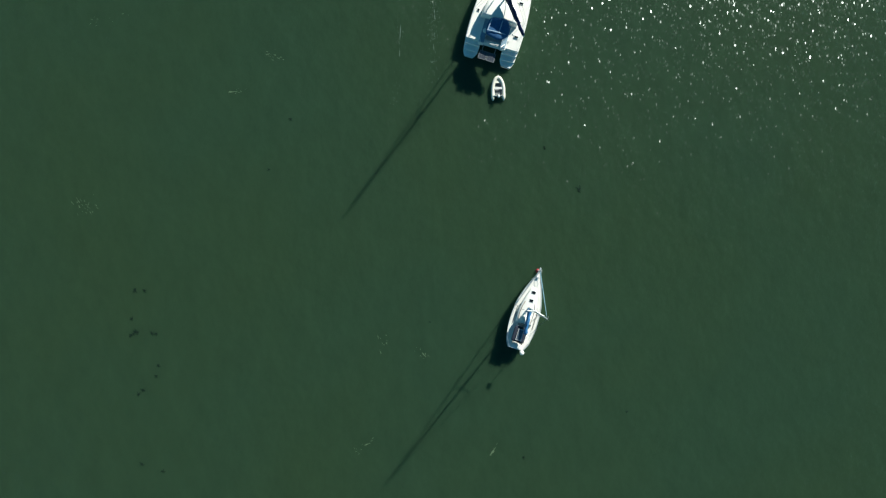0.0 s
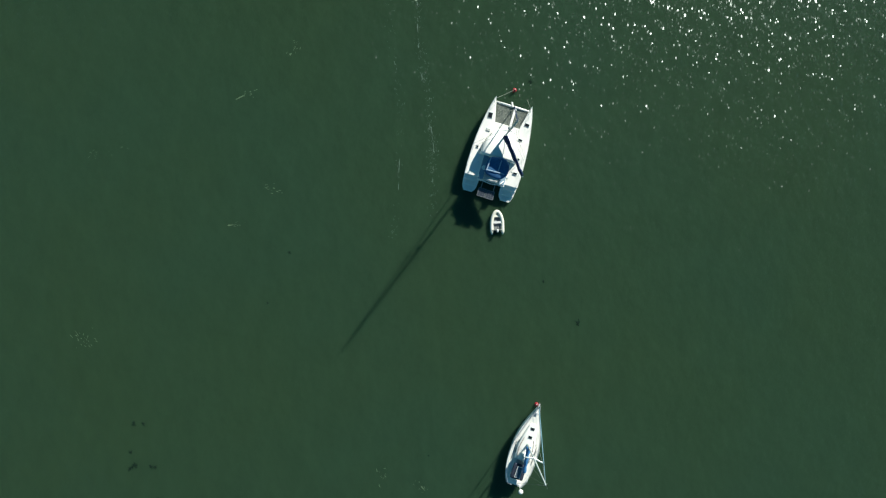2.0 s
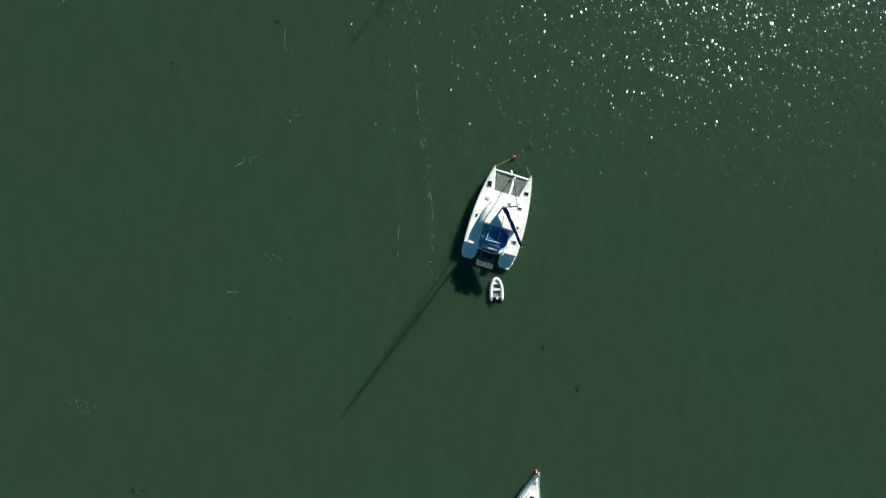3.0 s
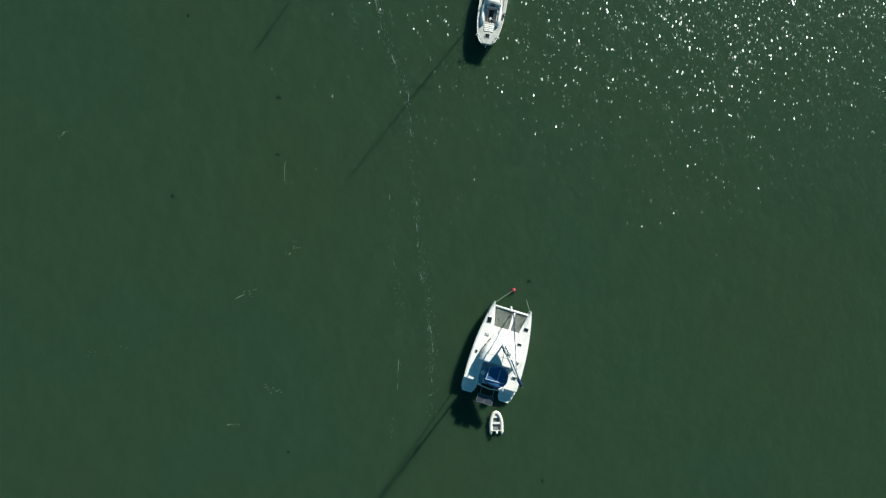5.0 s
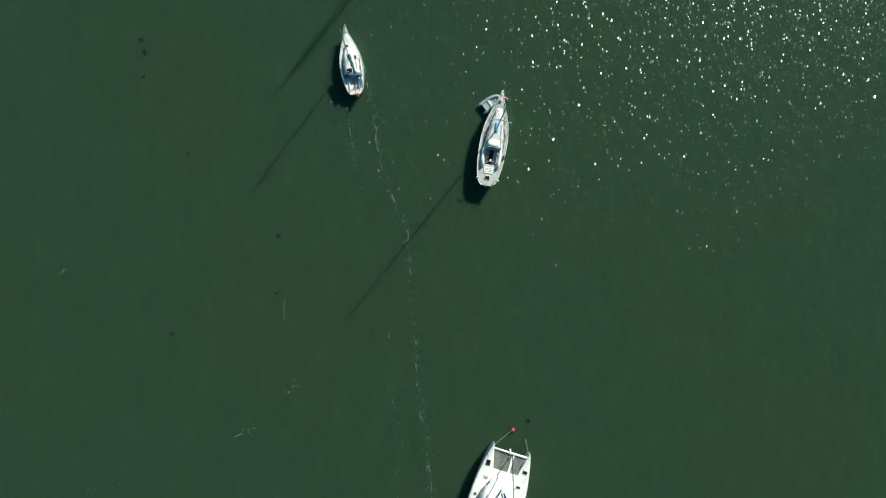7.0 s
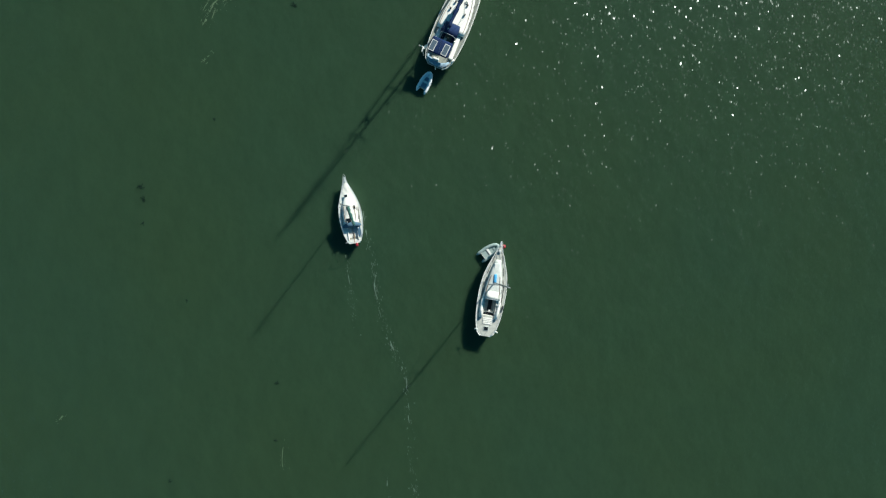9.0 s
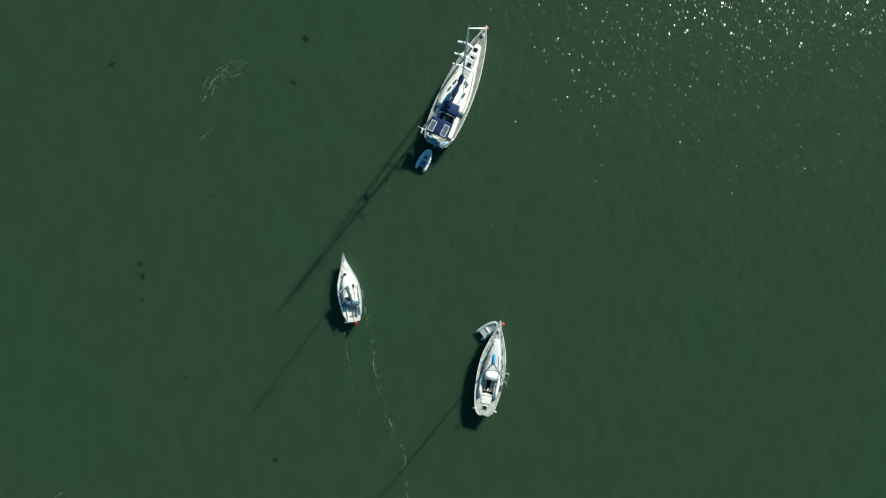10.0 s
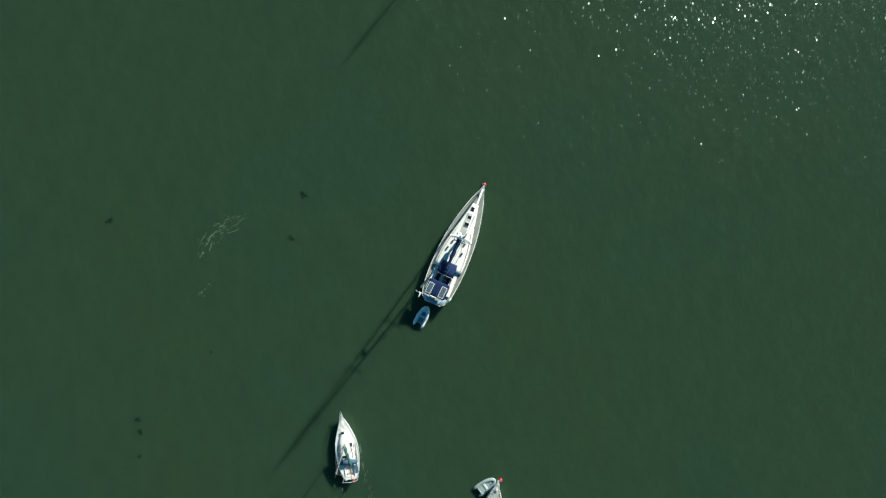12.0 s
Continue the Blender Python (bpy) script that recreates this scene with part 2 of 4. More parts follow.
def solar_panel(parent, corners, z, label="dark solar panel in a pale frame", grid=True):
    """Frame, laminate and the pale lines between its rows of cells, in a quadrilateral given by two spans."""
    (cx, cy), (sx, sy), turn, tilt = corners
    m = pose(0, 0, 0, tilt, 0, turn)
    p = part("solar_panel", box((cx, cy, z), (sx, sy, 0.035), 0.006, m), PANEL_FRAME if grid else COCKPIT, parent, label)
    g = bmesh.new()
    nx, ny = (max(2, round(sx / 0.28)), max(2, round(sy / 0.28))) if grid else (1, 1)
    rim = 0.09 if grid else 0.11
    for i in range(nx):
        for j in range(ny):
            o = Vector(((i + 0.5) / nx - 0.5, (j + 0.5) / ny - 0.5, 0))
            o = m @ Vector((o.x * (sx - rim), o.y * (sy - rim), 0.019))
            box((cx + o.x, cy + o.y, z + o.z), ((sx - rim) / nx - 0.014, (sy - rim) / ny - 0.014, 0.008), 0, m, g)
    part("cells", g, CELL if grid else PALE_CELL, p, "dark blue cells" if grid else "blue-grey cells under glass")
    return p


def canopy(name, parent, outline, z, camber, material, label, thick=0.03):
    """Stretched canvas over an outline: cambered sheet with a hemmed edge."""
    cx, cy = sum(p[0] for p in outline) / len(outline), sum(p[1] for p in outline) / len(outline)
    rings = []
    for f, dz in ((1.0, -thick - 0.04), (1.005, 0.0), (0.85, 0.45), (0.6, 0.78), (0.3, 0.95), (0.02, 1.0)):
        rings.append([(cx + (x - cx) * f, cy + (y - cy) * f, z + (camber * dz if dz > 0 else dz)) for x, y in outline])
    return part(name, loft(rings), material, parent, label, True)


def rounded(points, r=0.3, n=4):
    """The corners of an outline, cut round."""
    out = []
    k = len(points)
    for i in range(k):
        p, a, b = Vector(points[i]), Vector(points[i - 1]), Vector(points[(i + 1) % k])
        u, v = (a - p), (b - p)
        q = min(r, u.length * 0.45, v.length * 0.45)
        s, e = p + u.normalized() * q, p + v.normalized() * q
        for j in range(n + 1):
            t = j / n
            out.append(tuple(s * (1 - t) ** 2 + p * 2 * t * (1 - t) + e * t * t))
    return out


def rig(parent, base, top, spreaders, chain, boom, cover, jib, bow, stern, radar=None, bag=(0.5, 0.25, 1.0), r=0.095, jib_r=0.075, spar=None, blade=0.075, radar_at=Vector((0, 0.3, 0)), dome=None):
    """Mast with spreaders, standing wires, boom in its cover and the rolled headsail."""
    b, t = Vector(base), Vector(top)
    at = lambda f: b.lerp(t, f)
    mast = part("mast", tube([at(f) for f in (0, 0.3, 0.6, 0.85, 1)], [r, r, r, r * 0.85, r * 0.65], 10), spar or ALLOY, parent, "alloy mast", True)
    part("masthead_gear", tube([t, t + Vector((0, 0, 0.12)), t + Vector((0, 0.3, 0.16))], 0.035, 6, tube([t, t + Vector((0.02, -0.05, 0.8))], 0.012, 5)), DARK_WIRE, mast, "wind vane and aerial")
    for f, w in spreaders:
        for s in (-1, 1):
            p = at(f)
            part("spreader", tube([p, p + Vector((s * w, -0.18, 0.03))], [blade, blade * 0.75], 6, flat=0.35), spar or ALLOY, mast)
    hounds = at(0.985)
    for s in (-1, 1):
        foot = Vector((s * chain[0], chain[1], chain[2]))
        pts = [foot] + [at(f) + Vector((s * w, -0.18, 0.03)) for f, w in spreaders] + [hounds]
        part("shroud", tube(pts, 0.012, 5), DARK_WIRE, parent)
        part("lower_shroud", tube([foot + Vector((-s * 0.06, -0.35, 0)), at(spreaders[0][0])], 0.012, 5), DARK_WIRE, parent)
    bowp = Vector(bow)
    n0 = bowp.lerp(hounds, 0.02)
    part("forestay", tube([bowp, hounds], 0.012, 5), DARK_WIRE, parent)
    if jib:
        pts = [n0.lerp(hounds, f) for f in (0, 0.03, 0.3, 0.6, 0.9, 0.96)]
        j = part("furled_headsail", tube(pts, [0.03, jib_r, jib_r, jib_r * 0.85, jib_r * 0.6, 0.02], 8), jib, parent, "rolled headsail with sun strip", True)
        part("furling_drum", tube([n0 + Vector((0, 0, -0.12)), n0 + Vector((0, 0, 0.05))], 0.1, 10), BLACK, j)
    if stern:
        part("backstay", tube([Vector(stern), t], 0.012, 5), DARK_WIRE, parent)
    if boom:
        e = Vector(boom)
        g = at((e.z - b.z) / max(t.z - b.z, 0.1))
        bm_ = part("boom", tube([g, e], 0.075, 8), ALLOY, parent, "alloy boom", True)
        d = e - g
        side = Vector((d.y, -d.x, 0)).normalized()
        rings = []
        for k in range(13):
            f = k / 12
            p = g.lerp(e, 0.0 + 0.97 * f)
            h = bag[0] * (1 - f) + bag[1] * f
            wob = 0.03 * math.sin(k * 2.1)
            w = (0.15 - 0.05 * f + 0.02 * math.sin(k * 1.3)) * bag[2]
            rings.append([p + side * (w * x + wob) + Vector((0, 0, z)) for x, z in ((-0.7, -0.08), (-1, 0.06), (-0.75, h * 0.6), (0, h), (0.75, h * 0.6), (1, 0.06), (0.7, -0.08))])
        part("sail_cover", loft(rings), cover, bm_, "sail stowed under its cover", True)
        part("topping_lift", tube([e, t], 0.008, 4), DARK_WIRE, bm_)
        part("kicker", tube([b + Vector((0, -0.12, 0.15)), g.lerp(e, 0.3)], 0.03, 6), ALLOY, bm_)
    if radar:
        p = at(radar)
        mat, k, words = dome or (GELCOAT, 1.0, "white radar dome")
        part("radar_dome", tube([p + radar_at + Vector((0, 0, z)) for z in (-0.12, -0.1, 0.06, 0.12)], [0.2 * k, 0.28 * k, 0.28 * k, 0.14 * k], 14), mat, mast, words, True)
    return mast


def rail_round(parent, edge, zs, y0, y1, gap, height=0.6, bow=True, stern=True):
    """Stanchions and wires along both sides, pulpit and pushpit."""
    count = max(2, round((y1 - y0) / gap))
    for s in (-1, 1):
        feet = [(s * (edge(y) - 0.06), y, zs(y)) for y in stations(y0, y1, count)]
        for x, y, z in feet:
            part("stanchion", tube([(x, y, z), (x, y, z + height)], 0.016, 6), STEEL, parent)
        for f in (0.52, 0.98):
            part("lifeline", tube([(x, y, z + height * f) for x, y, z in feet], 0.009, 4), STEEL, parent)
    return count


def sailing_yacht(name, label, at, turn, S, group="moored sailing boats"):
    """A monohull: topsides, deck with cockpit well, coachroof, rails, rig."""
    root = thing(name, at, turn, label, "sailboat", group)
    T = S["plan"]
    y0, y1 = T[0][0], T[-1][0]
    mid, bowz = S["sheer"]
    edge = lambda y: curve_through(T, y)
    zs = lambda y: mid + (bowz - mid) * max(0.0, (y - y0) / (y1 - y0) - 0.25) ** 1.6 * 1.58
    ys = stations(y0, y1, 34)
    rings = []
    for y in ys:
        b, z, u = edge(y), zs(y), (y - y0) / (y1 - y0)
        prof = ((1, z), (0.985, z * 0.72), (0.95, z * 0.35), (0.88, 0.03), (0.55, -0.28), (0, -0.45))
        half = [(b * f, y - (z - h) * 0.55 * u**5 + (z - h) * 0.22 * (1 - u) ** 8, h) for f, h in prof]
        rings.append([(-x, yy, h) for x, yy, h in half] + [(x, yy, h) for x, yy, h in half[-2::-1]])
    part("hull", loft(rings, False, True), S.get("hull", GELCOAT), root, S.get("hull_label", "glossy white topsides"), True)
    # deck, open over the cockpit
    c0, c1, cw, sole = S["cockpit"]
    bm = bmesh.new()
    cut = sorted(set(ys + [c0, c1]))
    rows = []
    for y in cut:
        b, z = edge(y) - 0.02, zs(y) + 0.004
        q = min(cw, b * 0.8)
        rows.append([bm.verts.new((x, y, z + 0.06 * (1 - (x / b) ** 2))) for x in (-b, -(b + q) / 2, -q, 0, q, (b + q) / 2, b)])
    for (ya, ra), (yb, rb) in zip(zip(cut, rows), zip(cut[1:], rows[1:])):
        for i in range(6):
            if not (i in (2, 3) and ya >= c0 - 1e-6 and yb <= c1 + 1e-6):
                bm.faces.new((ra[i], ra[i + 1], rb[i + 1], rb[i]))
    part("deck", bm, S.get("deck", NONSKID), root, S.get("deck_label", "white moulded deck"), True)
    for s in (-1, 1):
        part("toe_rail", tube([(s * (edge(y) - 0.02), y, zs(y) + 0.03) for y in ys], 0.04, 6), S.get("toe", ALLOY), root, S.get("toe_label", ""))
    # cockpit well
    zc = zs((c0 + c1) / 2) + 0.05
    well = part("cockpit", box((0, (c0 + c1) / 2, sole - 0.03), (2 * cw + 0.04, c1 - c0 + 0.04, 0.06), 0.01), S.get("sole", COCKPIT), root, "recessed cockpit floor")
    for s in (-1, 1):
        part("cockpit_side", box((s * (cw + 0.02), (c0 + c1) / 2, (zc + 0.12 + sole) / 2), (0.06, c1 - c0 + 0.08, zc + 0.12 - sole), 0.02), GELCOAT, well)
        part("cockpit_seat", box((s * (cw - 0.21), (c0 + c1) / 2 + 0.1, sole + 0.2), (0.42, (c1 - c0) * 0.85, 0.4), 0.03), S.get("seat", COCKPIT), well, S.get("seat_label", ""))
    for y in (c0 - 0.01, c1 + 0.01):
        part("cockpit_end", box((0, y, (zc + sole) / 2), (2 * cw, 0.06, zc - sole), 0.02), GELCOAT, well)
    # coachroof
    R = S["roof"]
    r0, r1, rh = R[0][0], R[-1][0], S["roof_h"]
    rings = []
    for y in stations(r0, r1, 16):
        w = curve_through(R, y)
        u = (y - r0) / (r1 - r0)
        h = rh * (1 - 0.55 * max(0, (u - 0.55) / 0.45) ** 2)
        z = zs(y) + 0.02
        half = [(w + 0.07, z), (w, z + h * 0.75), (w - min(0.12, w * 0.4), z + h), (w * 0.4, z + h + 0.05)]
        rings.append([(-x, y, q) for x, q in half] + [(x, y, q) for x, q in half[::-1]])
    roof = part("coachroof", loft(rings, True, True), S.get("roof_mat", GELCOAT), root, S.get("roof_label", "white coachroof"), True)
    for s in (-1, 1):
        pts = [(s * (curve_through(R, y) - 0.2), y, zs(y) + rh * 0.97 + 0.09 + 0.02 * (k % 2)) for k, y in enumerate(stations(r0 + 0.3, r0 + (r1 - r0) * 0.6, 6))]
        part("grab_rail", tube(pts, 0.022, 6), WOOD, roof, "varnished grab rail")
        for k in range(S.get("windows", 2)):
            y = r0 + (r1 - r0) * (0.2 + 0.24 * k)
            part("window", box((s * (curve_through(R, y) + 0.035), y, zs(y) + rh * 0.45), (0.03, 0.6, 0.16), 0.03, pose(0, 0, 0, 0, -s * 10, 0)), SMOKED, roof, "dark cabin window")
    part("companionway_hatch", box((S.get("slide_x", 0), r0 + 0.32, zs(r0) + rh + 0.1), (0.62, 0.68, 0.05), 0.02), S.get("slide", SMOKED), roof, "sliding hatch")
    part("companionway_door", box((0, r0 - 0.01, zs(r0) + rh * 0.45), (0.56, 0.04, rh * 0.9), 0.01), S.get("slide", SMOKED), roof)
    # pulpit, pushpit, lifelines
    pb = y1 - 0.15
    rail_round(root, edge, zs, y0 + 1.0, y1 - 1.3, 1.7)
    for z in (0.35, 0.62):
        pts = [(-(edge(y1 - 1.2) - 0.06), y1 - 1.2, zs(y1 - 1.2) + z), (-(edge(y1 - 0.5) - 0.02), y1 - 0.5, zs(pb) + z), (-0.1, y1 + 0.08, zs(pb) + z + 0.04), (0.1, y1 + 0.08, zs(pb) + z + 0.04),
               (edge(y1 - 0.5) - 0.02, y1 - 0.5, zs(pb) + z), (edge(y1 - 1.2) - 0.06, y1 - 1.2, zs(y1 - 1.2) + z)]
        part("pulpit", tube(pts, 0.018, 6), STEEL, root, "stainless pulpit")
        for s in (-1, 1):
            e = edge(y0) - 0.08
            part("pushpit", tube([(s * (edge(y0 + 1) - 0.06), y0 + 1, mid + z), (s * e, y0 + 0.1, mid + z), (s * 0.35, y0 + 0.08, mid + z)], 0.018, 6), STEEL, root, "stainless pushpit")
    for s in (-1, 1):
        winch(root, s * (cw + 0.14), c0 + (c1 - c0) * 0.7, zc + 0.06)
        winch(root, s * 0.45, r0 + 0.25, zs(r0) + rh + 0.06, 0.06)
        part("genoa_track", box((s * (edge(0) * 0.78), (r0 + c1) / 2 + 0.8, zs(0) + 0.05), (0.05, 2.2, 0.04), 0.01), BLACK, root)
        part("cleat", tube([(s * (edge(y1 - 1.0) - 0.12), y1 - 1.1, zs(y1) + 0.06), (s * (edge(y1 - 1.0) - 0.12), y1 - 0.9, zs(y1) + 0.06)], 0.025, 6), STEEL, root)
    part("bow_roller", box((0, y1 - 0.05, bowz + 0.08), (0.16, 0.6, 0.09), 0.02), STEEL, root, "bow roller")
    if S.get("windlass", True):
        part("windlass", box((0, y1 - 0.95, bowz + 0.12), (0.26, 0.3, 0.16), 0.05), STEEL, root)
    part("rudder_head", tube([(0, y0 - 0.02, 0.1), (0, y0 + 0.05, mid - 0.1)], 0.06, 8), GELCOAT, root)
    M = S["mast"]
    rig(root, M["base"], M["top"], M["spreaders"], (edge(M["base"][1] - 0.2) - 0.08, M["base"][1] - 0.2, zs(0) + 0.04), M["boom"], M["cover"], M["jib"], (0, y1 - 0.1, bowz + 0.15), (0.0, y0 + 0.15, mid), M.get("radar"), M.get("bag", (0.45, 0.2, 1.0)), M.get("r", 0.095), M.get("jib_r", 0.075), M.get("spar"), M.get("blade", 0.075), M.get("radar_at", Vector((0, 0.3, 0))))
    return root, edge, zs


def sprayhood(parent, y0, y1, w, z, h, material, label):
    """Folding canvas hood over the companionway, open aft, with a clear front."""
    rings = []
    for y, f in ((y1, 0.18), (y1 - (y1 - y0) * 0.3, 0.75), (y1 - (y1 - y0) * 0.65, 1.0), (y0, 1.0)):
        rings.append([(w * math.cos(a) * (0.86 + 0.14 * f), y, z + h * f * math.sin(a) ** 0.7) for a in (math.pi * k / 12 for k in range(13))])
    hood = part("sprayhood", loft(rings, False, False), material, parent, label, True)
    mod = hood.modifiers.new("cloth", "SOLIDIFY")
    mod.thickness = 0.02
    part("hoop", tube([(w * math.cos(a), y0 - 0.01, z + h * math.sin(a) ** 0.7) for a in (math.pi * k / 12 for k in range(13))], 0.018, 6), STEEL, hood)
    return hood


def dinghy(at, turn, label, tube_mat, length=2.9, width=1.7, outboard=True, floor=None, floor_z=0.17):
    """Inflatable tender: U-shaped tube, floor, transom, thwart, outboard motor."""
    root = thing("inflatable_dinghy", at, turn, label, "dinghy", "ship's tenders")
    r = 0.21
    hw, hl = width / 2 - r, length / 2
    pts = [(-hw, -hl - 0.02, 0.25), (-hw, -hl + 0.34, 0.27)]
    pts += [(-hw, y, 0.27 + 0.02 * k) for k, y in enumerate((-hl + 0.7, -0.35, -0.15))]
    for k in range(9):
        a = math.pi * (1 - k / 8)
        pts.append((hw * math.cos(a) * (1 - 0.22 * math.sin(a)), -0.05 + (hl + 0.05 - r) * math.sin(a) ** 0.9, 0.33 + 0.1 * math.sin(a)))
    pts += [(hw, y, 0.31 - 0.02 * k) for k, y in enumerate((-0.15, -0.35, -hl + 0.7))]
    pts += [(hw, -hl + 0.34, 0.27), (hw, -hl - 0.02, 0.25)]
    rs = [0.06] + [r] * (len(pts) - 2) + [0.06]
    body = part("tube", tube(pts, rs, 12), tube_mat, root, "inflated side tube", True)
    grip = [(p[0] * 1.18, p[1], p[2] + 0.08) for p in pts[2:-2]]
    part("grab_line", tube(grip, 0.018, 5), BLACK, body)
    part("floor", box((0, -0.1, floor_z), (2 * hw, length * 0.54, 0.06), 0.02), floor or FLOOR, root, "grey slatted floor")
    part("transom", box((0, -hl + 0.52, 0.36), (2 * hw - 0.1, 0.06, 0.4), 0.02), GREY_DECK, root)
    part("thwart", box((0, -0.05, 0.44), (2 * hw + 0.1, 0.26, 0.04), 0.015), COCKPIT, root, "pale thwart")
    part("bow_dodger", box((0, 0.72, 0.42), (hw * 1.0, 0.3, 0.03), 0.014), tube_mat, root)
    if outboard:
        m = part("outboard", box((0, -hl + 0.40, 0.72), (0.24, 0.36, 0.28), 0.08), outboard, root, "small outboard motor", True)
        part("leg", box((0, -hl + 0.36, 0.2), (0.1, 0.16, 0.8), 0.03), BLACK, m)
        part("tiller", tube([(0, -hl + 0.52, 0.68), (0.03, -hl + 1.0, 0.7)], 0.025, 6), BLACK, m)
    return root


# ---- the sea: one sheet to the horizon ----
bm = bmesh.new()
bmesh.ops.create_grid(bm, x_segments=8, y_segments=8, size=4500)
sea = part("water", bm, SEA)
tagged(sea, "dark green turbid sea with small sparkling ripples", "water", kind="structure")


# ---- catamaran ----
def catamaran():
    root = thing("catamaran", (6.90, 27.97, 0), -16.4, "white sailing catamaran with blue bimini, moored to a red buoy", "catamaran", "moored sailing boats")
    outer = [(-5.75, 2.85), (-5.2, 3.12), (-3.0, 3.26), (-1.0, 3.25), (1.5, 3.06), (4.2, 2.62), (5.3, 2.33), (5.68, 2.22)]
    inner = [(-5.75, 1.75), (-5.2, 1.42), (-3.0, 1.35), (-1.0, 1.35), (1.5, 1.40), (2.8, 1.50), (4.8, 1.93), (5.68, 2.17)]
    top = [(-5.75, 0.42), (-5.06, 0.45), (-5.05, 0.72), (-4.46, 0.74), (-4.45, 1.12), (-3.96, 1.14), (-3.95, 1.60), (-2, 1.68), (2, 1.74), (5.68, 1.88)]

    def level(y):
        for (a, za), (b, zb) in zip(top, top[1:]):
            if y <= b:
                return za + (zb - za) * (y - a) / (b - a)
        return top[-1][1]

    for s in (-1, 1):
        cut = sorted(set(stations(-5.75, 5.68, 40) + [a for a, _ in top]))
        rings = []
        for y in cut:
            o, i, z = curve_through(outer, y), curve_through(inner, y), level(y)
            m, h = (o + i) / 2, (o - i) / 2
            rings.append([(s * x, y + (0 if q > 0.3 else -0.25 * max(0, y / 5.68) ** 5), q) for x, q in (
                (m, -0.5), (m + h * 0.55, -0.3), (m + h * 0.82, 0.05), (m + h * 0.95, z * 0.5), (m + h, z - 0.05), (m + h - 0.05, z),
                (m, z + 0.03), (m - h + 0.05, z), (m - h, z - 0.05), (m - h * 0.95, z * 0.5), (m - h * 0.82, 0.05), (m - h * 0.55, -0.3))])
        hull = part("hull", loft(rings), GELCOAT, root, "white hull with stepped stern")
        part("rub_rail", tube([(s * (curve_through(outer, y) + 0.005), y, level(y) - 0.09) for y in stations(-3.9, 5.6, 24)], 0.03, 6), GREY_DECK, hull)
        part("step_pad", box((s * 2.28, -4.75, 0.755), (1.1, 0.42, 0.02), 0.008), NONSKID, hull, "white non-slip step pad")
        part("step_pad", box((s * 2.28, -5.38, 0.47), (0.9, 0.4, 0.02), 0.008), NONSKID, hull)
        part("handrail", tube([(s * 3.0, -4.2, 1.3), (s * 3.0, -4.2, 1.9), (s * 2.95, -4.9, 1.6), (s * 2.95, -4.9, 0.8)], 0.018, 6), STEEL, hull)
        winch(hull, s * 2.05, -2.4, 2.12)
        part("cleat", tube([(s * 2.2, 5.0, 1.92), (s * 2.2, 5.2, 1.92)], 0.03, 6), STEEL, hull)
        # stanchions and lifelines
        feet = [(s * (curve_through(outer, y) - 0.08), y, level(y) + 0.01) for y in stations(-3.5, 4.8, 5)]
        for x, y, z in feet:
            part("stanchion", tube([(x, y, z), (x, y, z + 0.62)], 0.016, 6), STEEL, hull)
        for f in (0.32, 0.61):
            part("lifeline", tube([(x, y, z + f) for x, y, z in feet] + [(s * 2.2, 5.5, 1.9 + f)], 0.009, 4), STEEL, hull)
        part("bow_rail", tube([(s * 2.05, 4.7, 1.85), (s * 2.05, 4.9, 2.45), (s * 2.2, 5.55, 2.45), (s * 2.22, 5.5, 1.88)], 0.02, 6), STEEL, hull)
    hatch(root, -2.25, 3.37, 1.79, 0.48, 0.62, 4)
    hatch(root, 2.23, 3.44, 1.79, 0.5, 0.34, -4)
    hatch(root, 1.98, 1.55, 1.76, 0.42, 0.2, 0)
    hatch(root, -2.0, 1.66, 1.76, 0.42, 0.24, 0, GREY_DECK)
    hatch(root, -2.66, -0.57, 1.73, 0.2, 0.24, 0)
    hatch(root, 2.42, -0.67, 1.73, 0.18, 0.18, 0)
    hatch(root, 2.5, -2.4, 1.73, 0.42, 0.2, 0)
    # bridge deck, cockpit well behind it
    part("bridge_deck", box((0, 0.85, 1.25), (3.1, 3.9, 0.96), 0.06), NONSKID, root, "white bridge deck")
    well = part("cockpit_floor", box((0, -2.55, 1.0), (2.9, 3.1, 0.3), 0.03), COCKPIT, root, "recessed cockpit floor")
    for s in (-1, 1):
        part("cockpit_bench", box((s * 1.35, -2.7, 1.55), (0.62, 3.2, 0.62), 0.06), GELCOAT, well)
        # added cushion; its colour paints the cockpit's blue shade onto the bench
        part("cushion", box((s * 1.3, -2.7, 1.89), (0.6, 2.9, 0.08), 0.035), SHADE_BLUE, well, "bench cushion in the blue-grey of shaded white")
    part("aft_bench", box((0.1, -3.78, 1.35), (2.7, 0.5, 0.42), 0.1), GELCOAT, well, "white aft bench")
    part("bench_back", tube([(-1.6, -3.7, 2.05), (-1.4, -4.25, 2.08), (0.0, -4.42, 2.08), (1.05, -4.28, 2.08), (1.45, -3.7, 2.05)], 0.055, 8), GELCOAT, well, "white padded bench back", True)
    part("helm_seat", tube([(-1.21, -2.79, 1.6), (-1.21, -2.79, 2.0), (-1.21, -2.79, 2.1)], [0.2, 0.28, 0.22], 12), GELCOAT, well, "round white helm seat", True)
    part("cockpit_table", box((-0.4, -2.6, 1.85), (0.8, 1.2, 0.05), 0.02), COCKPIT, well)
    part("table_leg", tube([(-0.4, -2.6, 1.1), (-0.4, -2.6, 1.85)], 0.05, 8), STEEL, well)
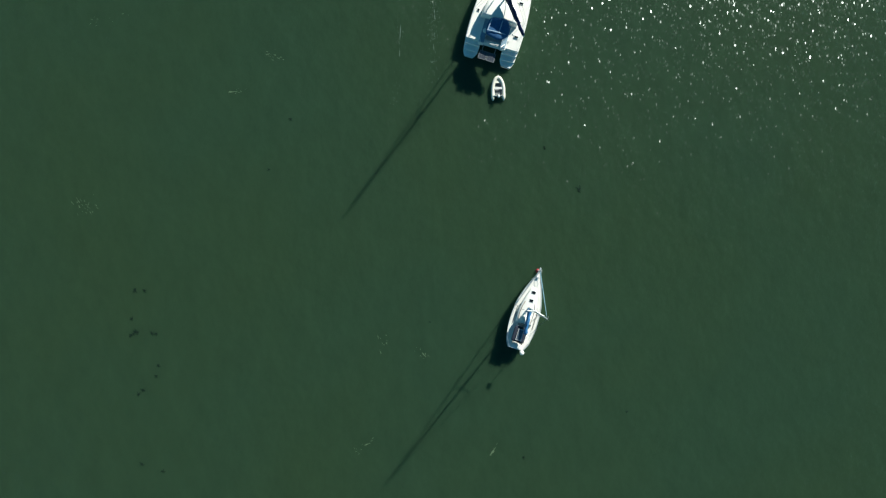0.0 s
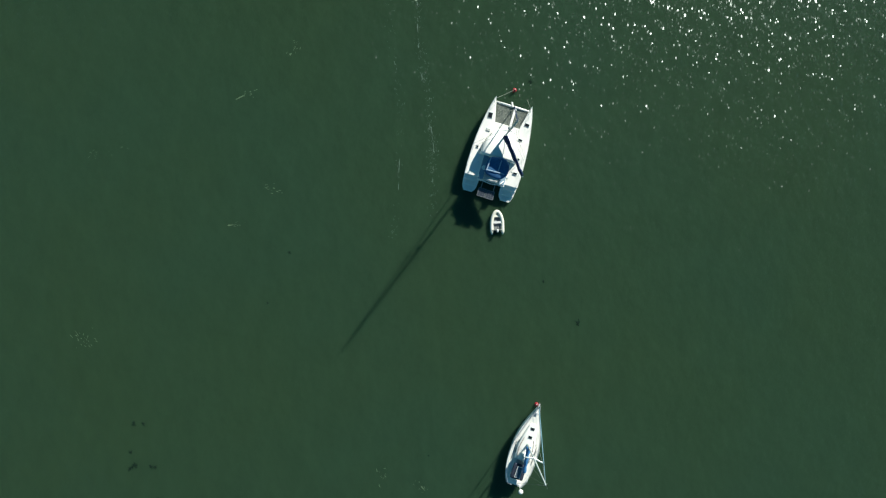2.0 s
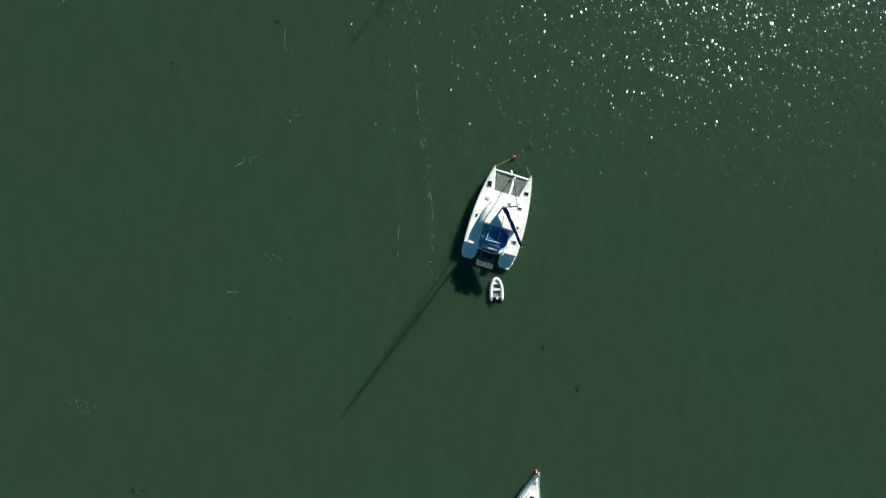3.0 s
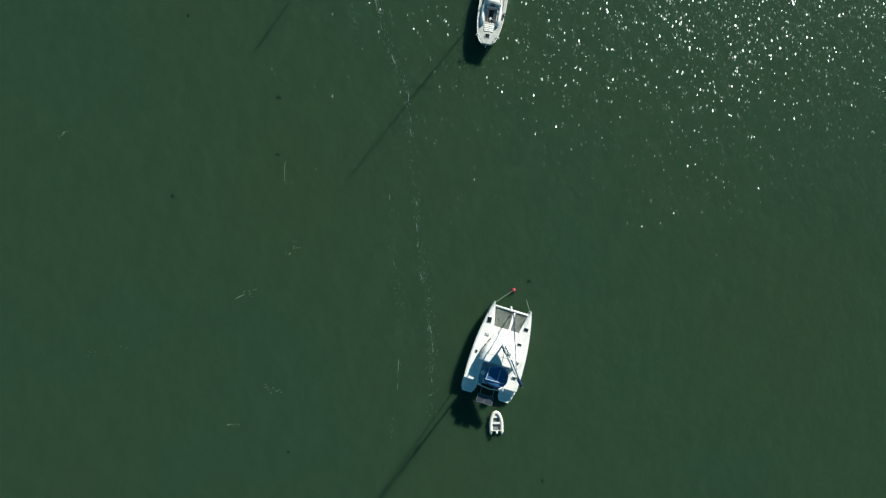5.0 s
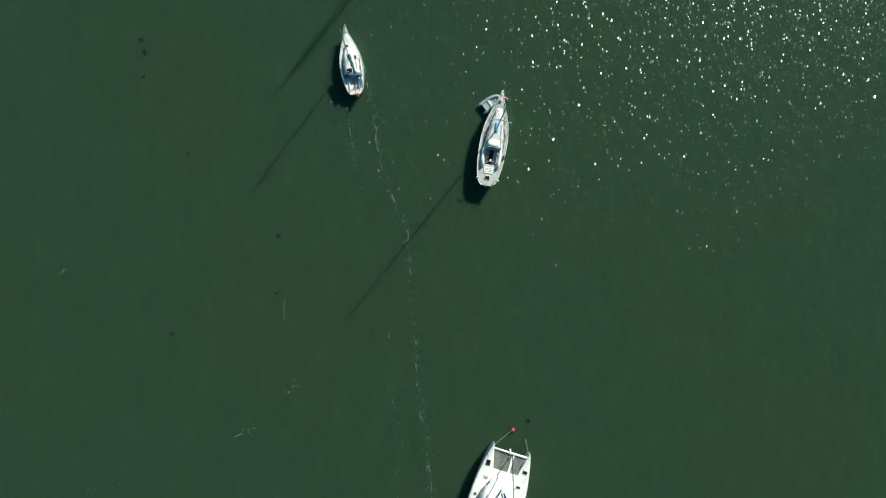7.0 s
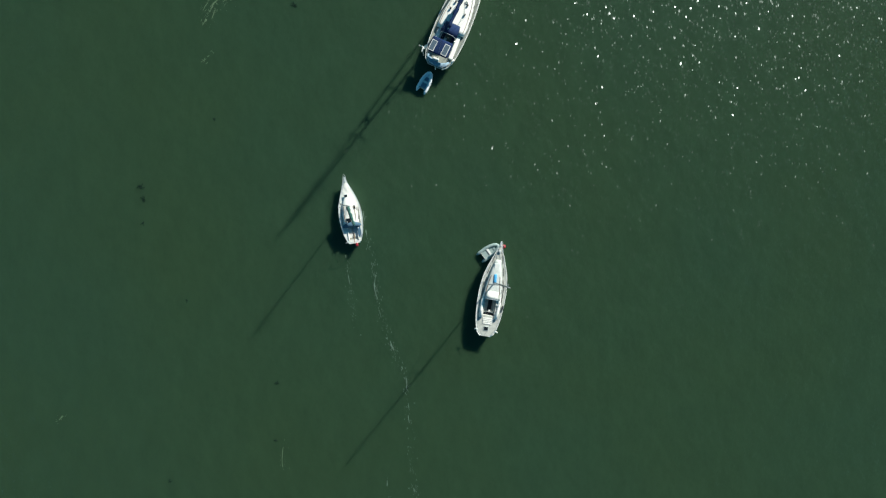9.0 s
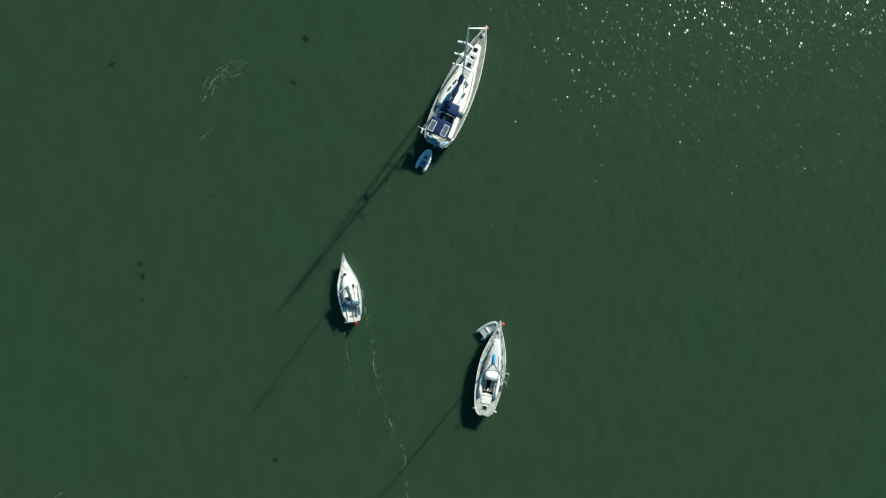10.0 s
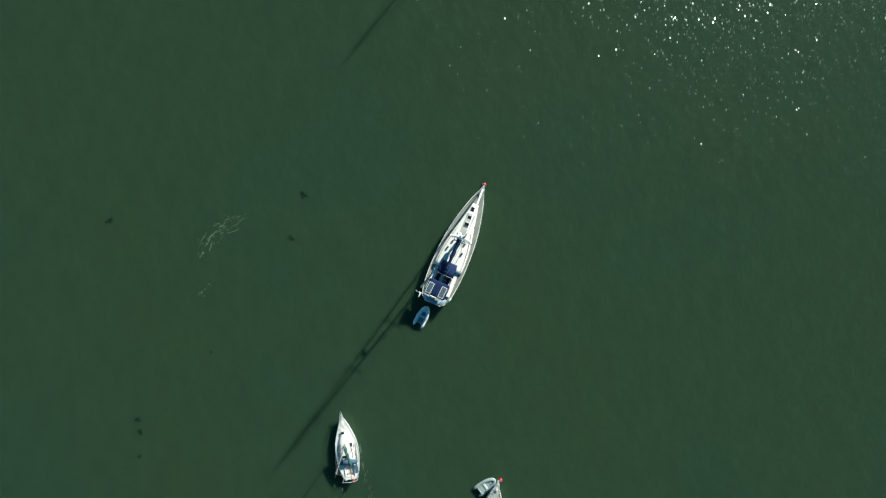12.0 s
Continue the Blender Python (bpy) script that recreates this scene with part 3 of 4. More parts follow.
    # coachroof
    plan = [(-1.35, 2.1), (-0.6, 2.1), (0.4, 1.88), (1.3, 1.45), (2.0, 0.95), (2.35, 0.55)]
    rings = []
    for y in stations(-1.35, 2.35, 16):
        w, u = curve_through(plan, y), (y + 1.35) / 3.7
        h = 1.32 * (1 - 0.62 * max(0, (u - 0.35) / 0.65) ** 1.5)
        half = [(w + 0.12, 1.70), (w + 0.02, 1.7 + h * 0.55), (w - 0.14, 1.7 + h * 0.93), (w * 0.7, 1.7 + h), (w * 0.3, 1.7 + h + 0.05)]
        rings.append([(-x, y, z) for x, z in half] + [(x, y, z) for x, z in half[::-1]])
    roof = part("coachroof", loft(rings), GELCOAT, root, "white rounded saloon roof", True)
    for s in (-1, 1):
        for y, l in ((-0.75, 0.8), (0.2, 0.8), (1.1, 0.6)):
            w = curve_through(plan, y)
            part("window", box((s * (w + 0.065), y, 2.1), (0.03, l, 0.3), 0.04, pose(0, 0, 0, 0, -s * 12, s * (4 + 14 * max(0, y + 0.4)))), SMOKED, roof, "dark wrap-round saloon window")
        part("grab_rail", tube([(s * 1.6, -1.1, 3.06), (s * 1.6, -0.4, 3.09), (s * 1.4, 0.2, 3.02)], 0.02, 6), STEEL, roof)
    part("saloon_door", box((0, -1.38, 2.0), (1.1, 0.05, 1.5), 0.02), SMOKED, roof, "dark sliding saloon door")
    # trampolines, crossbeam, longeron
    beam = part("crossbeam", tube([(-2.0, 5.15, 1.62), (0, 5.13, 1.66), (2.0, 5.11, 1.62)], 0.13, 10), GELCOAT, root, "white tubular crossbeam", True)
    part("anchor_roller", box((-0.1, 5.32, 1.78), (0.2, 0.6, 0.1), 0.03, pose(0, 0, 0, 0, 0, 24)), GELCOAT, beam)
    part("longeron", box((0.38, 3.95, 1.62), (0.3, 2.4, 0.16), 0.04), GELCOAT, root, "white walkway beam between the nets")
    for xa, xb, xc, xd in ((-1.80, 0.20, 0.16, -1.44), (0.60, 1.92, 1.48, 0.62)):
        g = bmesh.new()
        for k in range(25):
            y = 2.78 + 2.2 * k / 24
            f = k / 24
            tube([(xd + (xa - xd) * f, y, 1.6), ((xd + (xa - xd) * f + xc + (xb - xc) * f) / 2, y, 1.55), (xc + (xb - xc) * f, y, 1.6)], 0.026, 4, g)
        n = max(8, round((xb - xa) / 0.085))
        for k in range(n + 1):
            f = k / n
            p, q = Vector((xd + (xc - xd) * f, 2.78, 1.6)), Vector((xa + (xb - xa) * f, 4.98, 1.6))
            tube([p, p.lerp(q, 0.5) - Vector((0, 0, 0.045)), q], 0.026, 4, g)
        part("trampoline_net", g, NET, root, "grey knotted trampoline net")
    # bimini over the cockpit
    out = rounded([(-0.95, -1.55), (0.85, -1.22), (1.55, -1.95), (1.6, -3.2), (0.75, -3.92), (-1.05, -3.6), (-1.15, -2.4)], 0.45)
    top_ = canopy("bimini", root, out, 3.35, 0.22, NAVY_BLUE, "blue canvas bimini")
    for a, b in (((-0.8, -1.6), (-0.9, -3.15)), ((0.46, -1.65), (0.42, -3.1)), ((-0.98, -3.14), (1.2, -3.1))):
        part("strap", tube([(a[0], a[1], 3.56), ((a[0] + b[0]) / 2, (a[1] + b[1]) / 2, 3.62), (b[0], b[1], 3.56)], 0.06, 6, flat=0.4), STRAP, top_, "pale blue-grey canvas strap")
    for x, y in ((-0.95, -1.75), (-0.95, -3.35), (1.1, -1.6), (1.1, -3.5)):
        part("support", tube([(x, y, 3.32), (x * 1.05, y, 1.7)], 0.02, 6), STEEL, top_)
    # davits with two solar panels
    for x in (-0.9, 0.6):
        part("davit", tube([(x, -4.3, 1.6), (x, -4.5, 2.1), (x, -5.1, 2.2), (x, -6.1, 2.15)], 0.035, 8), GREY_SPAR, root, "grey alloy davit arm")
    solar_panel(root, ((-0.68, -5.68), (0.94, 1.02), 0, -4), 2.26)
    solar_panel(root, ((0.33, -5.70), (0.94, 1.02), 0, -4), 2.26)
    # helm
    wheel = part("helm_pedestal", box((1.25, -1.75, 2.1), (0.4, 0.3, 0.7), 0.06), GELCOAT, root)
    part("steering_wheel", tube([(1.25 + 0.38 * math.cos(a), -1.95, 2.35 + 0.38 * math.sin(a)) for a in (2 * math.pi * k / 20 for k in range(21))], 0.02, 6), STEEL, wheel)
    # rig
    rig(root, (-0.02, 1.13, 2.55), (0.19, 0.20, 17.05), ((0.47, 0.8),), (3.1, -0.3, 1.75), (3.3, -2.85, 3.85), NAVY, NAVY, (0.2, 5.12, 1.75), None, 0.44, (1.7, 0.45, 1.6), 0.11, 0.06, blade=0.06, dome=(GREY_SPAR, 0.8, "grey radar reflector"))
    for k, f in ((0, 0.3), (1, 0.62)):
        part("lazy_jack", tube([(0.1, 0.6, 11.5), (3.3 * f, 1.1 - 3.9 * f, 4.5)], 0.008, 4), DARK_WIRE, root)
    part("mooring_bridle", tube([(-2.15, 5.5, 1.75), (-1.3, 6.4, 0.9), (-0.35, 7.4, 0.3)], 0.028, 6), ROPE, root, "pale mooring rope")
    part("mooring_bridle", tube([(2.15, 5.4, 1.75), (1.75, 6.3, 0.6), (1.5, 6.9, -0.15)], 0.03, 6), ROPE, root, "pale mooring rope")
    return root


STRAP = surface("blue_grey_strap", (0.26, 0.36, 0.45), 0.8, grain=0.15, size=3)
NAVY_BLUE = surface("mid_blue_canvas", (0.025, 0.105, 0.235), 0.9, grain=0.3, size=2.5, bump=0.01, fine=12)
catamaran()
dinghy((6.62, 19.33, 0), 1.5, "pale inflatable dinghy with outboard behind the catamaran", PALE_TUBE, 2.95, 1.72, COCKPIT)


# ---- red mooring buoys ----
def buoy(at):
    root = thing("mooring_buoy", at, 0, "round red plastic mooring buoy afloat", "buoy", "mooring buoys")
    bm = bmesh.new()
    bmesh.ops.create_uvsphere(bm, u_segments=18, v_segments=12, radius=0.25)
    bmesh.ops.translate(bm, vec=(0, 0, 0.12), verts=bm.verts)
    f = part("float", bm, RED, root, "", True)
    part("collar", tube([(0, 0, 0.36), (0, 0, 0.44)], [0.09, 0.07], 10), BLACK, f)
    part("ring", tube([(0.06 * math.cos(a), 0, 0.5 + 0.06 * math.sin(a)) for a in (2 * math.pi * k / 10 for k in range(11))], 0.014, 5), STEEL, f)
    return root


first = buoy((8.75, 35.2, 0))
for x, y in ((11.40, -2.62), (7.61, 75.1), (5.37, 110.67)):
    copy_thing(first, pose(x, y, 0, 0, 0, 40 * x))


# ---- white sloop with blue sail cover ----
A = dict(
    plan=[(-4.97, 0.92), (-4.3, 1.28), (-3.2, 1.53), (-1.8, 1.65), (0.3, 1.54), (2.0, 1.1), (3.4, 0.58), (4.3, 0.2), (4.85, 0.05)],
    sheer=(1.3, 1.52), cockpit=(-4.3, -1.9, 0.62, 0.55), roof=[(-1.85, 0.92), (-0.5, 1.02), (0.6, 0.85), (1.9, 0.5), (2.6, 0.25)], roof_h=0.42,
    mast=dict(base=(0.02, 0.16, 1.7), top=(-0.02, 0.28, 15.1), spreaders=((0.39, 1.05),), boom=(0.42, -2.95, 2.75), cover=ROYAL, jib=surface("faded_blue_strip", (0.11, 0.21, 0.27), 0.8), jib_r=0.055, blade=0.1, bag=(0.6, 0.3, 1.75)),
)
yacht, edge, zs = sailing_yacht("sailing_yacht", "white sloop with blue sail cover and solar panel, moored", (10.03, -7.07, 0), -17.4, A)
hatch(yacht, 0.06, 2.05, 1.77, 0.42, 0.3)
hatch(yacht, 0.06, 1.05, 1.82, 0.42, 0.3)
sprayhood(yacht, -1.75, -0.75, 0.62, 1.68, 0.6, CREAM, "off-white sprayhood")
part("cockpit_locker", box((0, -4.6, 1.38), (1.3, 0.5, 0.2), 0.05), GELCOAT, yacht, "white stern locker")
can = canopy("bimini", yacht, rounded([(-0.92, -2.2), (0.62, -2.2), (0.62, -4.05), (-0.92, -4.05)], 0.2), 2.2, 0.08, surface("dark_navy_canvas", (0.012, 0.018, 0.035), 0.85, grain=0.3, size=2.5, bump=0.01, fine=12), "dark navy canvas bimini")
solar_panel(can, ((-0.12, -3.15), (0.66, 1.35), 0, 3), 2.34, grid=False)
for x, y in ((-0.88, -2.3), (-0.88, -3.95), (0.58, -2.3), (0.58, -3.95)):
    part("support", tube([(x, y, 2.17), (x * 1.1, y, 1.3)], 0.016, 6), STEEL, can)
pole = part("radar_pole", tube([(0.6, -4.85, 1.2), (0.6, -4.95, 3.1)], 0.035, 8), STEEL, yacht, "stainless pole on the stern")
part("radar_dome", tube([(0.6, -4.97, z) for z in (3.08, 3.1, 3.26, 3.34)], [0.18, 0.27, 0.27, 0.12], 16), GELCOAT, pole, "white radar dome", True)
part("tiller", tube([(0, -4.2, 1.05), (0.05, -3.2, 1.15)], 0.03, 6), WOOD, yacht, "wooden tiller")
part("mooring_rope", tube([(0.05, 4.75, 1.35), (-0.02, 4.88, 0.8), (-0.05, 4.9, 0.35)], 0.025, 6), ROPE, yacht)

# ---- grey-decked cutter with its dinghy at the bow ----
B = dict(
    plan=[(-5.68, 0.62), (-5.3, 1.0), (-4.2, 1.33), (-2.7, 1.54), (-0.3, 1.6), (1.7, 1.35), (3.4, 0.82), (4.6, 0.36), (5.45, 0.06)],
    sheer=(1.4, 1.65), cockpit=(-3.2, -1.25, 0.68, 0.45), roof=[(-1.2, 1.02), (-0.2, 0.98), (1.2, 0.78), (2.6, 0.5), (3.5, 0.3)], roof_h=0.45,
    deck=GREY_DECK, deck_label="pale grey weathered deck", toe=GELCOAT, seat=GREY_DECK, sole=BLACK,
    roof_mat=surface("dull_white_paint", (0.50, 0.52, 0.49), 0.6, grain=0.3, size=1.8, bump=0.003, fine=60), roof_label="dull white coachroof",
    mast=dict(base=(-0.03, 0.75, 1.8), top=(0.09, 1.1, 15.6), spreaders=((0.435, 1.25),), boom=None, cover=CREAM, jib=None, spar=GREY_SPAR, r=0.075),
)
yacht, edge, zs = sailing_yacht("sailing_yacht", "white cutter with grey deck and pale sprayhood on a mooring", (6.27, 70.06, 0), -9.6, B)
hatch(yacht, -0.05, 2.75, 1.9, 0.5, 0.5, 0, COCKPIT)
part("folded_canvas", box((0.0, 1.2, 2.02), (0.34, 1.15, 0.22), 0.09, pose(0, 0, 0, 0, 0, 5)), surface("bright_blue_cloth", (0.05, 0.30, 0.56), 0.8, grain=0.25), yacht, "bright blue folded canvas", True)
sprayhood(yacht, -1.2, -0.2, 0.78, 1.8, 0.6, CREAM, "off-white sprayhood")
ring = [(-0.86, -3.5), (-0.98, -2.6), (-1.0, -1.5), (-0.85, -0.75), (-0.45, -0.3), (0.45, -0.3), (0.85, -0.75), (1.0, -1.5), (0.98, -2.6), (0.86, -3.5)]
part("coaming", tube([(x, y, 1.58 + 0.05 * (y > -1.4)) for x, y in ring], 0.19, 8), GELCOAT, yacht, "broad white cockpit coaming", True)
for k in range(4):
    part("deck_slat", box((0, -3.55 - 0.2 * k, 1.5), (1.25 - 0.06 * k, 0.15, 0.05), 0.015), GELCOAT, yacht, "white slat of the aft deck")
for s in (-1, 1):
    for y in (3.6, 2.2, 0.8):
        part("side_deck_line", box((s * (edge(y) * 0.72), y, zs(y) + 0.065), (0.05, 1.0, 0.03), 0.01, pose(0, 0, 0, 0, 0, s * 12)), BLACK, yacht)
hatch(yacht, -0.02, -4.75, 1.45, 0.5, 0.4)
part("fender", tube([(1.5, -1.75, 1.5), (1.52, -1.85, 1.55), (1.5, -2.3, 1.55), (1.46, -2.4, 1.5)], [0.04, 0.12, 0.12, 0.04], 10), BLACK, yacht, "black fender on the side deck", True)
for s in (-1, 1):
    part("horseshoe_buoy", tube([(s * 1.18 + 0.16 * math.cos(a), -5.0 + 0.1 * math.sin(a), 1.75 + 0.16 * math.sin(a)) for a in (math.pi * k / 8 for k in range(9))], 0.07, 8), GELCOAT, yacht, "white horseshoe lifebuoy", True)
part("steering_wheel", tube([(0.4 * math.cos(a), -2.75, 1.1 + 0.4 * math.sin(a)) for a in (2 * math.pi * k / 20 for k in range(21))], 0.022, 6), STEEL, yacht)
part("binnacle", tube([(0, -2.6, 0.5), (0, -2.6, 1.25), (0, -2.6, 1.35)], [0.1, 0.09, 0.12], 10), GELCOAT, yacht)
part("mooring_rope", tube([(0.1, 5.35, 1.45), (0.4, 5.4, 0.8), (0.5, 5.3, 0.35)], 0.025, 6), ROPE, yacht)
dinghy((5.86, 74.48, 0.0), -54.0, "grey inflatable dinghy tied under the yacht's bow", GREY_TUBE, 2.9, 1.5, None, GREY_TUBE, 0.34)

# ---- small white sloop under way ----
C = dict(
    plan=[(-3.85, 0.62), (-3.4, 0.90), (-2.6, 1.15), (-1.4, 1.33), (-0.3, 1.37), (0.6, 1.26), (1.4, 1.04), (2.6, 0.58), (3.4, 0.23), (3.84, 0.05)],
    sheer=(0.9, 1.12), cockpit=(-3.4, -1.55, 0.55, 0.42), roof=[(-1.5, 0.82), (-0.5, 0.88), (0.8, 0.7), (1.6, 0.42), (2.0, 0.25)], roof_h=0.36,
    mast=dict(base=(-0.05, 0.5, 1.3), top=(0.42, 0.18, 10.6), spreaders=((0.5, 0.6),), boom=(0.45, -1.9, 2.2), cover=GREEN, jib=None, r=0.05, blade=0.04, bag=(0.4, 0.2, 1.4), spar=GREY_SPAR),
    windows=2, windlass=False, slide_x=-0.26,
)
yacht, edge, zs = sailing_yacht("sailing_yacht", "small white sloop with green sail cover, under way", (-10.82, 79.15, 0), 9.2, C)
hatch(yacht, -0.15, 1.85, 1.24, 0.36, 0.26)
hatch(yacht, 0.66, 0.38, 1.3, 0.2, 0.4, 0, SMOKED)
SLATE = surface("slate_blue_canvas", (0.045, 0.105, 0.16), 0.85, grain=0.25, size=3, bump=0.01, fine=12)
part("folded_sprayhood", tube([(-1.08, -1.75, 1.1), (-0.65, -1.68, 1.34), (0.0, -1.62, 1.4), (0.65, -1.68, 1.34), (1.08, -1.75, 1.1)], [0.14, 0.27, 0.29, 0.27, 0.14], 8, flat=0.7), SLATE, yacht, "folded slate-blue sprayhood", True)
part("cushion", box((0.76, -2.35, 1.03), (0.46, 1.5, 0.1), 0.04, pose(0, 0, 0, 0, 0, 4)), SLATE, yacht, "slate-blue cockpit cushion")
m = part("outboard", box((0.25, -4.05, 1.0), (0.28, 0.42, 0.34), 0.09), RED, yacht, "red outboard motor on the transom", True)
part("leg", box((0.25, -4.0, 0.35), (0.12, 0.18, 1.0), 0.03), BLACK, m)
part("tiller", tube([(0, -3.8, 0.95), (0.15, -2.7, 1.05)], 0.03, 6), WOOD, yacht, "wooden tiller")
part("bow_loop", tube([(-0.2, 3.5, 1.2), (-0.1, 4.2, 1.35), (0, 4.42, 1.38), (0.1, 4.2, 1.35), (0.2, 3.5, 1.2)], 0.022, 6), STEEL, yacht, "stainless bow loop")
part("stern_arch", tube([(-0.85, -3.6, 0.9), (-0.85, -3.7, 2.1), (0.0, -3.75, 2.25), (0.85, -3.7, 2.1), (0.85, -3.6, 0.9)], 0.03, 6), STEEL, yacht)

# ---- large dark-canvas cruising yacht ----
D = dict(
    plan=[(-7.62, 0.9), (-7.2, 1.42), (-6.0, 1.84), (-3.0, 2.06), (0.0, 1.95), (2.0, 1.70), (4.0, 1.26), (5.5, 0.84), (6.6, 0.42), (7.43, 0.06)],
    sheer=(1.45, 1.8), cockpit=(-6.0, -3.3, 0.85, 0.7), roof=[(-3.2, 1.68), (-2.0, 1.70), (0.0, 1.48), (2.2, 1.0), (4.2, 0.55), (5.2, 0.3)], roof_h=0.46,
    deck=TEAK, deck_label="weathered grey teak deck", toe=GELCOAT, seat=NAVY, seat_label="navy cockpit cushions", sole=TEAK, windows=3,
    mast=dict(base=(-0.1, 0.72, 1.95), top=(-0.05, 0.62, 19.8), spreaders=((0.3, 1.25), (0.52, 1.1), (0.75, 0.85)), boom=(-0.15, -3.5, 3.25), cover=NAVY, jib=CREAM, radar=0.46, bag=(0.9, 0.45, 1.8), r=0.12, jib_r=0.1, spar=GELCOAT, blade=0.12, radar_at=Vector((-0.4, 0.2, 0))),
)
yacht, edge, zs = sailing_yacht("sailing_yacht", "large white cruising yacht with navy canvas, moored to a red buoy", (2.24, 103.40, -0.25), -23.3, D)
hatch(yacht, -0.05, 4.5, 1.98, 0.5, 0.5)
hatch(yacht, -0.04, 3.5, 2.06, 0.5, 0.34)
hatch(yacht, -0.04, 2.6, 2.12, 0.5, 0.4)
part("roof_panel", box((0, 2.6, 2.09), (0.95, 2.6, 0.03), 0.01), GREY_DECK, yacht, "grey non-slip roof panel")
sprayhood(yacht, -3.9, -2.3, 1.05, 1.95, 1.0, NAVY, "navy canvas sprayhood")
can = canopy("bimini", yacht, rounded([(-1.45, -4.8), (1.1, -4.8), (1.1, -6.65), (-1.45, -6.65)], 0.25), 3.0, 0.12, NAVY, "navy canvas bimini")
for x, y in ((-1.35, -5.1), (-1.35, -6.5), (1.0, -5.1), (1.0, -6.5)):
    part("support", tube([(x, y, 2.97), (x * 1.1, y, 1.55)], 0.02, 6), STEEL, can)
solar_panel(can, ((-1.02, -5.88), (0.66, 1.3), -3, 0), 3.12, grid=False)
solar_panel(can, ((0.56, -5.84), (0.66, 1.36), -3, 0), 3.12, grid=False)
for s in (-1, 1):
    part("cockpit_coaming", box((s * 1.25, -4.75, 1.62), (0.5, 2.9, 0.22), 0.08, pose(0, 0, 0, 0, 0, s * 2)), GELCOAT, yacht, "white cockpit coaming")
for x, y in ((-1.02, -0.8), (0.83, -0.85), (-0.75, 0.15), (0.7, 0.3)):
    part("vent_cowl", tube([(x, y, 1.9), (x, y, 2.12), (x + 0.03, y + 0.1, 2.2)], [0.1, 0.1, 0.13], 10), BLACK, yacht, "dark deck vent", True)
for k, (x, y) in enumerate(((-0.35, 1.05), (0.3, 1.15), (0.45, 0.55), (-0.5, 0.6))):
    part("coiled_rope", tube([(x + 0.16 * math.cos(a), y + 0.13 * math.sin(a), 2.03 + 0.01 * a) for a in (0.55 * q for q in range(24))], 0.025, 5), GELCOAT if k % 2 else ROPE, yacht, "coiled halyard")
for x in (-0.42, 0.42):
    part("halyard", tube([(x * 0.5, 0.5, 2.06), (x * 1.6, -0.6, 2.05), (x * 1.5, -2.2, 2.06)], 0.018, 5), SLATE, yacht)
table = part("cockpit_table", box((-0.2, -4.4, 1.45), (0.34, 0.75, 0.05), 0.02), GELCOAT, yacht, "white folding cockpit table")
part("leg", tube([(-0.2, -4.4, 0.7), (-0.2, -4.4, 1.45)], 0.05, 8), STEEL, table)
# the stern's blue shade is painted into this seat's colour
part("stern_seat", tube([(-1.35, -6.6, 1.6), (-1.1, -7.0, 1.6), (-0.6, -7.25, 1.6), (0.0, -7.32, 1.6), (0.6, -7.25, 1.6), (1.1, -7.0, 1.6), (1.35, -6.6, 1.6)], [0.12, 0.24, 0.27, 0.27, 0.27, 0.24, 0.12], 10, flat=0.5), SHADE_BLUE, yacht, "curved stern seat, shade painted in blue-grey", True)
part("stern_locker", box((-0.25, -6.85, 1.66), (0.75, 0.34, 0.2), 0.05), GELCOAT, yacht, "white stern locker")
for x, y in ((1.72, -6.4), (-1.95, -6.1)):
    part("lifebuoy", tube([(x + 0.07 * math.cos(a), y + 0.24 * math.cos(a), 1.95 + 0.24 * math.sin(a)) for a in (2 * math.pi * k / 14 for k in range(15))], 0.07, 8), GELCOAT, yacht, "white lifebuoy", True)
gen = part("wind_generator", tube([(-1.75, -7.0, 1.5), (-1.78, -7.1, 4.0)], 0.03, 8), STEEL, yacht, "wind generator on a pole")
part("nacelle", tube([(-1.78, -6.8, 4.05), (-1.78, -7.0, 4.05), (-1.78, -7.35, 4.05)], [0.05, 0.1, 0.04], 10), GELCOAT, gen)
for k in range(3):
    a = 2 * math.pi * k / 3 + 0.9
    part("blade", tube([(-1.78, -6.8, 4.05), (-1.78 + 0.58 * math.cos(a), -6.8, 4.05 + 0.58 * math.sin(a))], [0.06, 0.02], 6, flat=0.3), GELCOAT, gen)
part("steering_wheel", tube([(0.5 * math.cos(a), -4.5, 1.5 + 0.5 * math.sin(a)) for a in (2 * math.pi * k / 20 for k in range(21))], 0.022, 6), STEEL, yacht)
part("mooring_rope", tube([(0.0, 7.4, 1.75), (-0.15, 7.8, 0.9), (-0.25, 7.95, 0.35)], 0.03, 6), ROPE, yacht)
# the floor's blue-grey paints in the shade inside the tubes
dinghy((-1.92, 94.78, 0), -27.5, "white inflatable dinghy in the yacht's shadow", surface("white_inflatable_tube", (0.72, 0.74, 0.74), 0.5, grain=0.1), 2.75, 1.45, None, SHADE_BLUE)

# ---- the next sloop along the moorings ----
sailing_yacht("sailing_yacht", "white sloop moored beyond, casting a mast shadow", (5.40, 146.7, 0), -15.0, A)


